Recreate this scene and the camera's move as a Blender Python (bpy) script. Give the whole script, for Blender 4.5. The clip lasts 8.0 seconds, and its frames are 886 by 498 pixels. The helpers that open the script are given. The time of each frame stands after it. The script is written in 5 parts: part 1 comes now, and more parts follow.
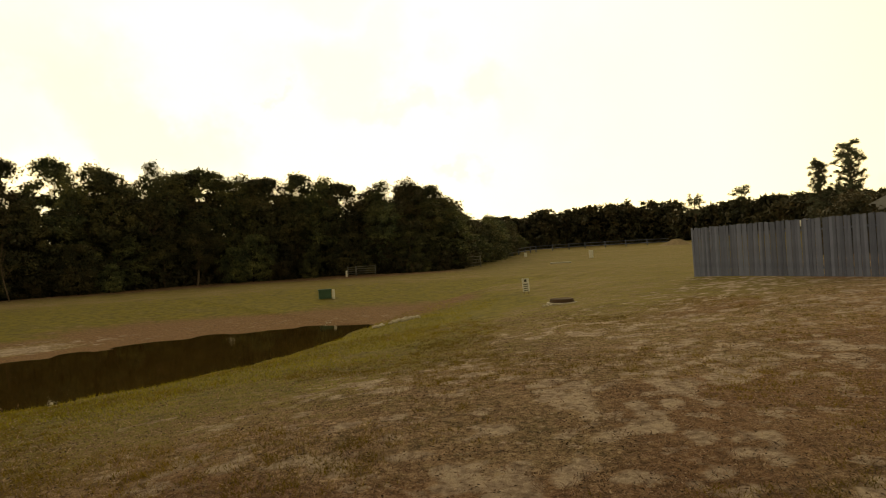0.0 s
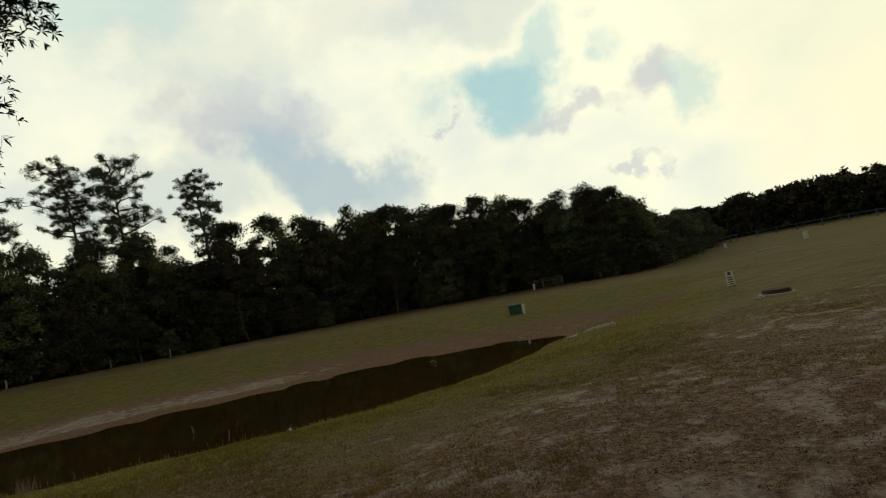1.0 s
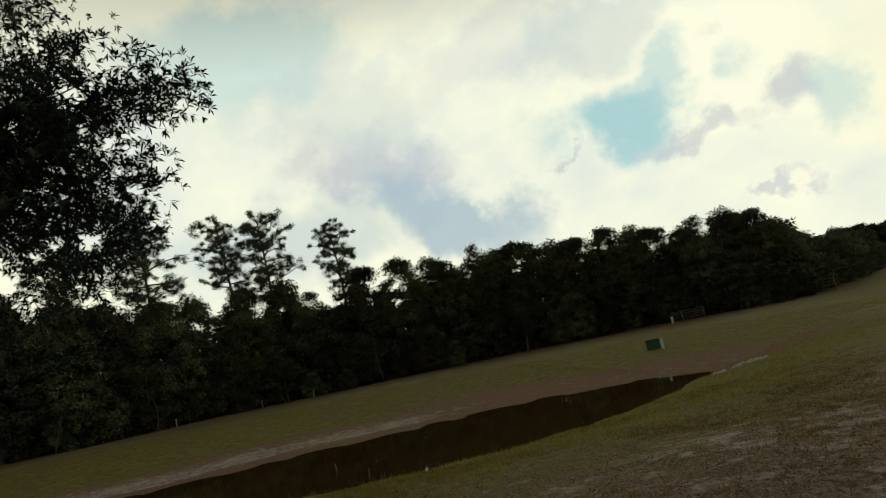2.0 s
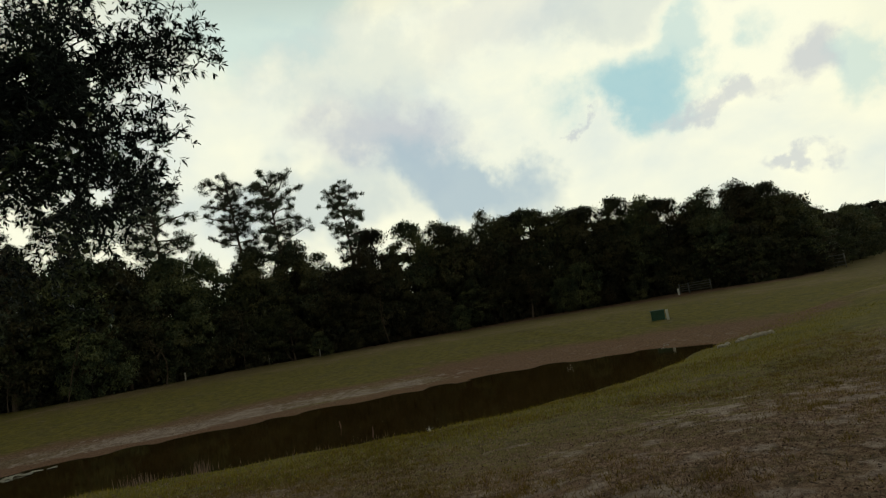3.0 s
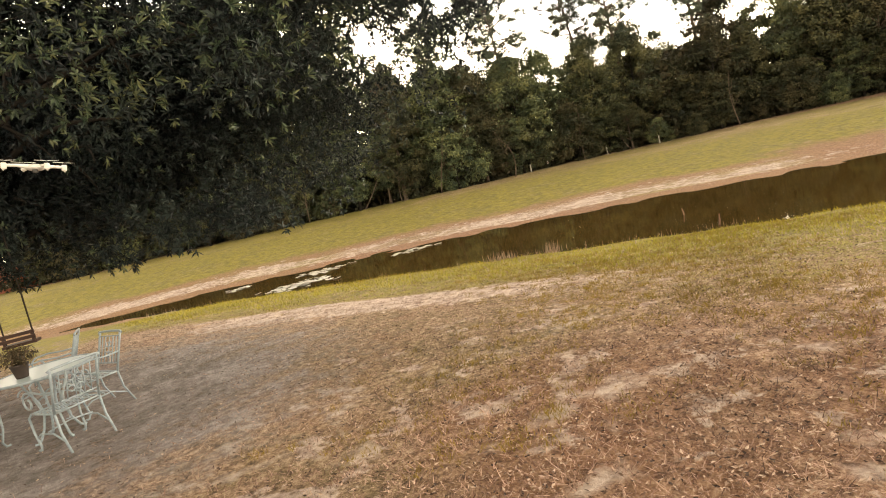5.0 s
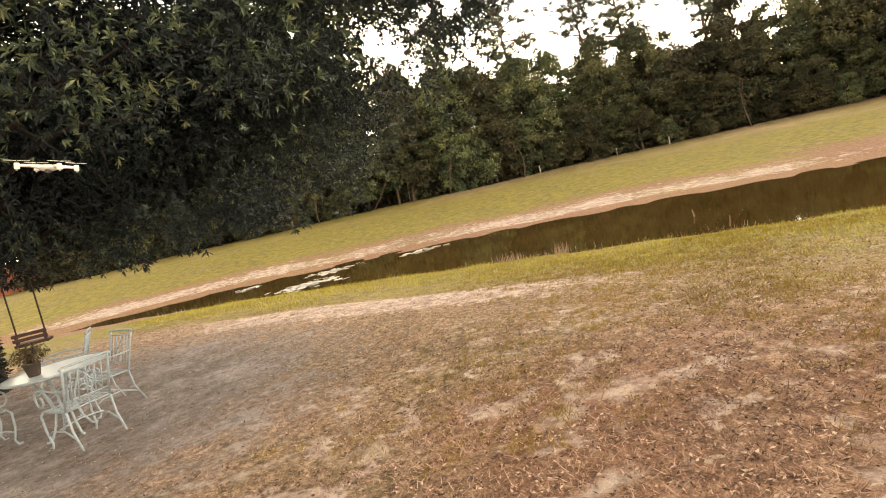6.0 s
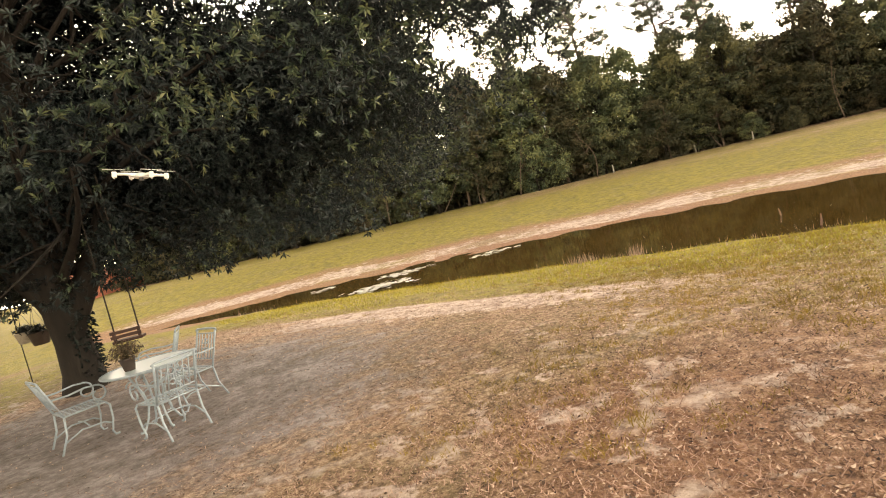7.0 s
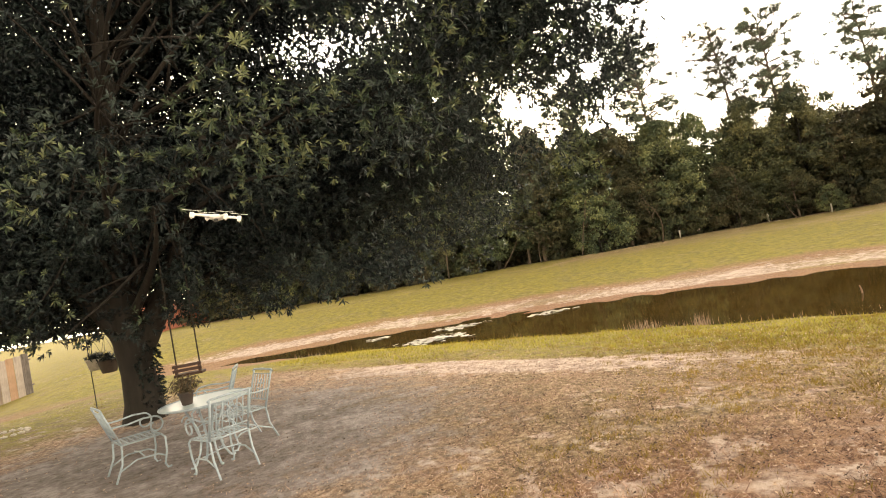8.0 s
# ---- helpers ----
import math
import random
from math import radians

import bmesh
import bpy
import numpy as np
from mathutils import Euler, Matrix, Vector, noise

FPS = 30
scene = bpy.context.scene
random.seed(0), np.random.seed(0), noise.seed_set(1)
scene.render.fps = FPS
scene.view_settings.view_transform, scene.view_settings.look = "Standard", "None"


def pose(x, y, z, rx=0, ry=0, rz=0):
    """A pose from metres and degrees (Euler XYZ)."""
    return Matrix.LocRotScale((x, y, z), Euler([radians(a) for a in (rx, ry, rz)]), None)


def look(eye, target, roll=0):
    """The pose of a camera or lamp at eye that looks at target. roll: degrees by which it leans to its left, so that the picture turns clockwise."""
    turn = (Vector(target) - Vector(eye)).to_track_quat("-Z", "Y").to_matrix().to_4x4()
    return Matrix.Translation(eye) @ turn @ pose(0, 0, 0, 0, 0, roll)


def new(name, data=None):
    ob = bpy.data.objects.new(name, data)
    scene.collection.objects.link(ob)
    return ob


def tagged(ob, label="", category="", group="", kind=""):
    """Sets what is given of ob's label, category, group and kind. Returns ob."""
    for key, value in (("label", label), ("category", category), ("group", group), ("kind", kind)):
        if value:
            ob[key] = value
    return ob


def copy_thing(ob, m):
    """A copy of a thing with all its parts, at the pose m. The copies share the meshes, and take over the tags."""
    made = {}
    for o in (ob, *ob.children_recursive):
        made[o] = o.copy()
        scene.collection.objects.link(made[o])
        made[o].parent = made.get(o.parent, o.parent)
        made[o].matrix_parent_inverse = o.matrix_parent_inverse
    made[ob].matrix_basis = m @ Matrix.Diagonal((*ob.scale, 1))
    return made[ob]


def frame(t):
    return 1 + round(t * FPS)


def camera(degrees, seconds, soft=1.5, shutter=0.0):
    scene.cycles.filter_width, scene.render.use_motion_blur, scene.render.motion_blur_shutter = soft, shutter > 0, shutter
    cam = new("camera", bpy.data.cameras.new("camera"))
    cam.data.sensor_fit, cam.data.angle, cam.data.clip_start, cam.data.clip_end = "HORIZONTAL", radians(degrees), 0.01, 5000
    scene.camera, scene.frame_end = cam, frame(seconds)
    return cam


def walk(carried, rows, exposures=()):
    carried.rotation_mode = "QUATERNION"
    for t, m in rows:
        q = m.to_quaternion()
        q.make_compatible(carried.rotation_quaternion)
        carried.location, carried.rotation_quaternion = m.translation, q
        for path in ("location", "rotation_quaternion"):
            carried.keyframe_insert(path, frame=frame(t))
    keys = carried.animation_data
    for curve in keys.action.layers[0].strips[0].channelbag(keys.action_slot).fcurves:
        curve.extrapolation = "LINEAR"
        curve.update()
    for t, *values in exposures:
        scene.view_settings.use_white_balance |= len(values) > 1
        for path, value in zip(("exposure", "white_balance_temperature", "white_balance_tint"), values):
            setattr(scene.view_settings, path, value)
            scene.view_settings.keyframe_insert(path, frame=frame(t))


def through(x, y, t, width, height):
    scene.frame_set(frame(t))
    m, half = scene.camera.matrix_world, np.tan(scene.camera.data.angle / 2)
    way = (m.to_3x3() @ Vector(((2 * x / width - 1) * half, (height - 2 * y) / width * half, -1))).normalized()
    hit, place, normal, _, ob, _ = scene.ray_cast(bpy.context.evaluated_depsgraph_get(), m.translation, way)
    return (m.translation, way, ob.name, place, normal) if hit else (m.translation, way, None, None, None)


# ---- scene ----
cam = camera(72.5, 8.0, soft=1.0, shutter=0.1)
EYE = (0, 0, 1.6)
PATH = [
    (0.0, pose(*EYE, 90.6, 3.3, 0.26)), (0.5, pose(*EYE, 92.72, 6.34, 8.71)), (1.0, pose(*EYE, 93.88, 9.88, 17.86)),
    (1.5, pose(*EYE, 97.08, 12.33, 26.35)), (1.7, pose(*EYE, 99.01, 12.53, 29.2)), (2.8, pose(*EYE, 99.95, 9.7, 31.45)),
    (3.0, pose(*EYE, 96.45, 9.44, 30.75)), (3.3, pose(*EYE, 91.39, 8.95, 34.62)), (3.5, pose(*EYE, 88.33, 9.27, 40.19)),
    (4.0, pose(*EYE, 83.93, 11.61, 56.79)), (4.5, pose(*EYE, 82.87, 12.98, 62.2)), (4.7, pose(*EYE, 82.84, 12.88, 62.15)),
    (5.8, pose(*EYE, 82.93, 12.56, 62.22)), (6.0, pose(*EYE, 83.12, 12.71, 62.94)), (6.5, pose(*EYE, 83.75, 13.34, 66.11)),
    (7.0, pose(*EYE, 84.83, 13.6, 69.71)), (7.5, pose(*EYE, 86.68, 12.79, 72.98)), (8.0, pose(*EYE, 91.21, 10.36, 75.5)),
]
EXPOSURES = [(0.0, -2.62, 10900, 11), (0.5, -3.34, 7700, 7), (1.0, -3.58, 6600, 5), (1.5, -3.62, 6400, 5), (3.2, -3.6, 6400, 6), (3.6, -2.08, 7600, 11),
             (4.1, -1.05, 7500, 17), (4.7, -0.65, 7500, 21), (5.8, -0.36, 7500, 25), (7.0, -0.3, 7500, 25), (8.0, -0.28, 7500, 23)]
walk(cam, PATH, EXPOSURES)

# ---- world, sun ----
SUN_AZ, SUN_EL = -28.0, 42.0
BLUE, GREY, VIOLET = (34.0, 60.0, 70.0), (44.0, 55.0, 65.0), (54.0, 57.0, 66.0)
CREAM = (99.0, 95.0, 71.0)
GAPS = ((28.0, 13.0, 20.0, 20.0, 0, CREAM, 0.65), (-9.6, 16.6, 5.2, 3.0, -8, BLUE, 0.75), (-12.0, 17.6, 6.0, 3.0, 10, BLUE, 0.3), (-6.0, 20.4, 5.5, 2.4, 4, BLUE, 0.5), (-33.0, 18.4, 8.0, 4.2, -14, VIOLET, 0.8), (-26.5, 12.6, 9.5, 3.4, -31, GREY, 0.88),
        (-44.3, 29.0, 9.0, 4.5, 0, BLUE, 0.5), (-38.0, 24.5, 10.0, 3.0, 0, GREY, 0.35), (3.6, 16.2, 3.2, 2.7, 20, VIOLET, 0.7), (-3.3, 14.0, 3.8, 1.2, -10, VIOLET, 0.6), (7.7, 13.7, 3.0, 3.2, 0, BLUE, 0.45),
        (-42.0, 12.4, 10.0, 3.6, 0, GREY, 0.55), (2.0, 7.3, 2.4, 0.7, 0, VIOLET, 0.6), (-16.0, 14.0, 1.2, 0.6, 0, VIOLET, 0.6), (-19.6, 27.0, 9.0, 3.0, 10, VIOLET, 0.3), (-9.0, 26.0, 8.0, 3.0, 0, GREY, 0.4))
world = bpy.data.worlds.new("sky")
scene.world = world
world.use_nodes = True
wt = world.node_tree
wt.nodes.clear()


def wnode(kind, **kw):
    n = wt.nodes.new(kind)
    for k, v in kw.items():
        n.inputs[k].default_value = v
    return n


w_out = wnode("ShaderNodeOutputWorld")
w_bg = wnode("ShaderNodeBackground", Strength=0.12)
w_sky = wt.nodes.new("ShaderNodeTexSky")
w_sky.sky_type, w_sky.sun_disc = "NISHITA", False
w_sky.sun_elevation, w_sky.sun_rotation = radians(SUN_EL), radians(SUN_AZ)
w_sky.dust_density = 2.0
w_co = wt.nodes.new("ShaderNodeTexCoord")
w_map = wt.nodes.new("ShaderNodeMapping")
w_map.inputs["Scale"].default_value = (1.0, 1.0, 1.5)
w_n2 = wnode("ShaderNodeTexNoise", Scale=3.4, Detail=10.0, Roughness=0.55, Distortion=0.15)
w_r2 = wt.nodes.new("ShaderNodeValToRGB")
w_r2.color_ramp.elements[0].position, w_r2.color_ramp.elements[1].position = 0.34, 0.54
w_r2.color_ramp.elements[0].color, w_r2.color_ramp.elements[1].color = (80.0, 85.0, 82.0, 1), (103.0, 101.0, 84.0, 1)
w_l = wt.links.new


def wmath(op, a, b=None, kind="ShaderNodeVectorMath"):
    n = wt.nodes.new(kind)
    n.operation = op
    for i, v in enumerate((a, b)):
        if v is None:
            continue
        if isinstance(v, (tuple, Vector, float, int)):
            n.inputs[i].default_value = v
        else:
            w_l(v, n.inputs[i])
    return n.outputs["Value"] if op in ("DOT_PRODUCT", "LENGTH") else n.outputs[0]


def wmix(fac, a, b, blend="MIX"):
    n = wt.nodes.new("ShaderNodeMix")
    n.data_type, n.blend_type = "RGBA", blend
    for sock, v in (("Factor", fac), ("A", a), ("B", b)):
        if isinstance(v, float):
            n.inputs[sock].default_value = v
        elif isinstance(v, tuple):
            n.inputs[sock].default_value = (*v, 1)
        else:
            w_l(v, n.inputs[sock])
    return n.outputs["Result"]


w_dir = w_co.outputs["Generated"]
w_l(w_dir, w_map.inputs["Vector"])
w_l(w_map.outputs["Vector"], w_n2.inputs["Vector"])
w_l(w_n2.outputs["Fac"], w_r2.inputs["Fac"])
# ragged edges: the way into the sky, shifted by noise
w_n3 = wnode("ShaderNodeTexNoise", Scale=7.0, Detail=8.0, Roughness=0.6)
w_l(w_dir, w_n3.inputs["Vector"])
w_shift = wmath("MULTIPLY", wmath("SUBTRACT", w_n3.outputs["Color"], (0.5, 0.5, 0.5)), (0.3, 0.3, 0.24))
w_rag = wmath("ADD", w_dir, w_shift)
w_cloud = w_r2.outputs["Color"]
# gaps of blue and shaded undersides in the cloud: bearing, height, half width and height, lean (degrees), colour, depth
for az, el, hw, hh, lean, colour, deep in GAPS:
    az, el = radians(az), radians(el)
    c = Vector((math.sin(az) * math.cos(el), math.cos(az) * math.cos(el), math.sin(el)))
    right = Vector((math.cos(az), -math.sin(az), 0))
    up = right.cross(c)
    q = radians(lean)
    u, v = math.cos(q) * right + math.sin(q) * up, math.cos(q) * up - math.sin(q) * right
    off = wmath("SUBTRACT", w_rag, c)
    comb = wt.nodes.new("ShaderNodeCombineXYZ")
    w_l(wmath("DOT_PRODUCT", off, u / math.sin(radians(hw))), comb.inputs[0])
    w_l(wmath("DOT_PRODUCT", off, v / math.sin(radians(hh))), comb.inputs[1])
    w_l(wmath("DOT_PRODUCT", off, c), comb.inputs[2])
    rng_ = wt.nodes.new("ShaderNodeMapRange")
    rng_.interpolation_type = "SMOOTHSTEP"
    for sock, v_ in (("From Min", 1.35), ("From Max", 0.45), ("To Min", 0.0), ("To Max", deep)):
        rng_.inputs[sock].default_value = v_
    w_l(wmath("LENGTH", comb.outputs[0]), rng_.inputs["Value"])
    w_cloud = wmix(rng_.outputs["Result"], w_cloud, colour)
# cloud dimmed almost to black overhead, above the view, to hold down ground light
w_sep = wt.nodes.new("ShaderNodeSeparateXYZ")
w_l(w_dir, w_sep.inputs["Vector"])
w_r3 = wt.nodes.new("ShaderNodeValToRGB")
w_r3.color_ramp.elements[0].position, w_r3.color_ramp.elements[1].position = 0.46, 0.72
w_r3.color_ramp.elements[0].color, w_r3.color_ramp.elements[1].color = (1, 1, 1, 1), (0.03, 0.03, 0.033, 1)
w_l(w_sep.outputs["Z"], w_r3.inputs["Fac"])
# cloud is brighter on the sun's side; unseen rear sky dimmed to darken the oak
w_dot = wmath("DOT_PRODUCT", w_dir, (math.sin(radians(SUN_AZ)), math.cos(radians(SUN_AZ)), 0.0))
w_add = wt.nodes.new("ShaderNodeMath")
w_add.operation = "MULTIPLY_ADD"
w_add.inputs[1].default_value, w_add.inputs[2].default_value = 0.5, 0.5
w_l(w_dot, w_add.inputs[0])
w_r4 = wt.nodes.new("ShaderNodeValToRGB")
w_r4.color_ramp.elements[0].position, w_r4.color_ramp.elements[1].position = 0.28, 0.8
w_r4.color_ramp.elements[0].color, w_r4.color_ramp.elements[1].color = (0.28, 0.285, 0.25, 1), (1, 0.985, 0.93, 1)
w_l(w_add.outputs[0], w_r4.inputs["Fac"])
w_cloud = wmix(1.0, wmix(1.0, w_cloud, w_r3.outputs["Color"], "MULTIPLY"), w_r4.outputs["Color"], "MULTIPLY")
# thin places let the blue through
w_n1 = wnode("ShaderNodeTexNoise", Scale=1.7, Detail=9.0, Roughness=0.56, Distortion=0.25)
w_r1 = wt.nodes.new("ShaderNodeValToRGB")
w_r1.color_ramp.elements[0].position, w_r1.color_ramp.elements[1].position = 0.28, 0.42
w_r1.color_ramp.elements[0].color = (0.6, 0.6, 0.6, 1)
w_l(w_map.outputs["Vector"], w_n1.inputs["Vector"])
w_l(w_n1.outputs["Fac"], w_r1.inputs["Fac"])
w_l(wmix(w_r1.outputs["Color"], w_sky.outputs["Color"], w_cloud), w_bg.inputs["Color"])
w_l(w_bg.outputs["Background"], w_out.inputs["Surface"])

sun_data = bpy.data.lights.new("sun", "SUN")
sun_data.energy, sun_data.angle, sun_data.color = 1.2, radians(12), (1.0, 0.93, 0.8)
sun = new("sun", sun_data)
_a, _e = radians(SUN_AZ), radians(SUN_EL)
sun.matrix_world = look((60 * math.sin(_a) * math.cos(_e), 60 * math.cos(_a) * math.cos(_e), 60 * math.sin(_e)), (0, 0, 0))


# ---- materials ----
class Mat:
    """A small builder for node materials."""

    def __init__(self, name, rough=0.8, metal=0.0, coords="Object"):
        self.mat = bpy.data.materials.new(name)
        self.mat.use_nodes = True
        self.nt = self.mat.node_tree
        self.bsdf = self.nt.nodes["Principled BSDF"]
        self.bsdf.inputs["Roughness"].default_value = rough
        self.bsdf.inputs["Metallic"].default_value = metal
        self.co = self.nt.nodes.new("ShaderNodeTexCoord").outputs[coords]

    def node(self, kind, **kw):
        n = self.nt.nodes.new(kind)
        for k, v in kw.items():
            n.inputs[k].default_value = v
        return n

    def link(self, a, b):
        self.nt.links.new(a, b)

    def noise(self, scale, detail=4.0, rough=0.55, stretch=None):
        n = self.node("ShaderNodeTexNoise", Scale=scale, Detail=detail, Roughness=rough)
        src = self.co
        if stretch:
            m = self.node("ShaderNodeMapping")
            m.inputs["Scale"].default_value = stretch
            self.link(src, m.inputs["Vector"])
            src = m.outputs["Vector"]
        self.link(src, n.inputs["Vector"])
        return n.outputs["Fac"]

    def ramp(self, fac, stops):
        r = self.node("ShaderNodeValToRGB")
        e = r.color_ramp.elements
        while len(e) < len(stops):
            e.new(0.5)
        for el, (p, c) in zip(e, stops):
            el.position, el.color = p, (c, c, c, 1) if isinstance(c, (int, float)) else (*c, 1)
        self.link(fac, r.inputs["Fac"])
        return r.outputs["Color"]

    def mix(self, fac, a, b, blend="MIX"):
        m = self.node("ShaderNodeMix")
        m.data_type, m.blend_type = "RGBA", blend
        for sock, v in (("Factor", fac), ("A", a), ("B", b)):
            if isinstance(v, (int, float)):
                m.inputs[sock].default_value = v
            elif isinstance(v, tuple):
                m.inputs[sock].default_value = (*v, 1)
            else:
                self.link(v, m.inputs[sock])
        return m.outputs["Result"]

    def math(self, op, a, b=0.0, clamp=False):
        m = self.node("ShaderNodeMath")
        m.operation, m.use_clamp = op, clamp
        for i, v in enumerate((a, b)):
            if isinstance(v, (int, float)):
                m.inputs[i].default_value = v
            else:
                self.link(v, m.inputs[i])
        return m.outputs[0]

    def attr(self, name):
        n = self.node("ShaderNodeAttribute")
        n.attribute_name = name
        return n.outputs["Fac"]

    def base(self, c):
        if isinstance(c, tuple):
            self.bsdf.inputs["Base Color"].default_value = (*c, 1)
        else:
            self.link(c, self.bsdf.inputs["Base Color"])

    def bump(self, h, strength=0.3, dist=0.02):
        b = self.node("ShaderNodeBump", Strength=strength, Distance=dist)
        self.link(h, b.inputs["Height"])
        self.link(b.outputs["Normal"], self.bsdf.inputs["Normal"])


def foliage(name, dark, mid, light, rough=0.55, through=0.25, stops=(0.15, 0.55, 0.95), patch=0.45, spread=(0.6, 0.55), vary=0.75, gloss=0.5):
    m = Mat(name, rough)
    m.bsdf.inputs["Specular IOR Level"].default_value = gloss
    g = m.node("ShaderNodeNewGeometry")
    o = m.node("ShaderNodeObjectInfo")
    big = m.ramp(m.noise(patch, 3), [(0.3, 0.0), (0.7, 1.0)])
    f = m.math("ADD", m.math("MULTIPLY", g.outputs["Random Per Island"], spread[0]), m.math("MULTIPLY", big, spread[1]))
    c = m.ramp(f, list(zip(stops, (dark, mid, light))))
    hue = m.node("ShaderNodeHueSaturation")
    m.link(m.math("ADD", m.math("MULTIPLY", o.outputs["Random"], 0.09), 0.445), hue.inputs["Hue"])
    m.link(m.math("ADD", m.math("MULTIPLY", o.outputs["Random"], vary), 1.025 - vary / 2), hue.inputs["Value"])
    m.link(c, hue.inputs["Color"])
    m.base(hue.outputs["Color"])
    tr = m.node("ShaderNodeBsdfTranslucent")
    m.link(hue.outputs["Color"], tr.inputs["Color"])
    mx = m.node("ShaderNodeMixShader", Fac=through)
    m.link(m.bsdf.outputs[0], mx.inputs[1])
    m.link(tr.outputs[0], mx.inputs[2])
    m.link(mx.outputs[0], m.nt.nodes["Material Output"].inputs["Surface"])
    return m.mat


M_WOODS = foliage("woodland_leaves", (0.023, 0.036, 0.025), (0.074, 0.086, 0.048), (0.19, 0.182, 0.082), through=0.18, patch=0.42, spread=(0.4, 0.8), vary=1.1, gloss=0.3)
M_PINE = foliage("pine_needles", (0.045, 0.058, 0.044), (0.085, 0.1, 0.07), (0.14, 0.15, 0.1), through=0.3)
# One oak leaf in two tones: shade and light put into the colour.
M_OAK = foliage("shaded_oak_leaves", (0.0032, 0.006, 0.0075), (0.010, 0.017, 0.0185), (0.041, 0.059, 0.053), rough=0.42, through=0.1, stops=(0.3, 0.66, 1.15), patch=0.8, spread=(0.5, 0.85), gloss=0.25)
M_OAK_LIT = foliage("lit_oak_leaves", (0.024, 0.045, 0.038), (0.086, 0.148, 0.09), (0.225, 0.305, 0.15), rough=0.4, through=0.18, stops=(0.2, 0.6, 1.1), patch=0.9, spread=(0.6, 0.6), gloss=0.35)
M_GRASS = foliage("dry_grass_blades", (0.085, 0.055, 0.035), (0.33, 0.215, 0.135), (0.71, 0.53, 0.37), rough=0.8, through=0.1, stops=(0.25, 0.5, 0.782))


def bark_material(name, dark, light, scale=3.0):
    m = Mat(name, 0.92)
    a = m.noise(scale * 3, 6, 0.65, (1, 1, 0.18))
    b = m.noise(scale, 3)
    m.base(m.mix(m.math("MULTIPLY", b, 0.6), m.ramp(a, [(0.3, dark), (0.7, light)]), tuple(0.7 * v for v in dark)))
    m.bump(a, 0.8, 0.03)
    return m.mat


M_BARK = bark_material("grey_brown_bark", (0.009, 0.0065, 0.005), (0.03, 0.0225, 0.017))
M_PINEBARK = bark_material("pine_bark", (0.09, 0.06, 0.045), (0.24, 0.18, 0.14))


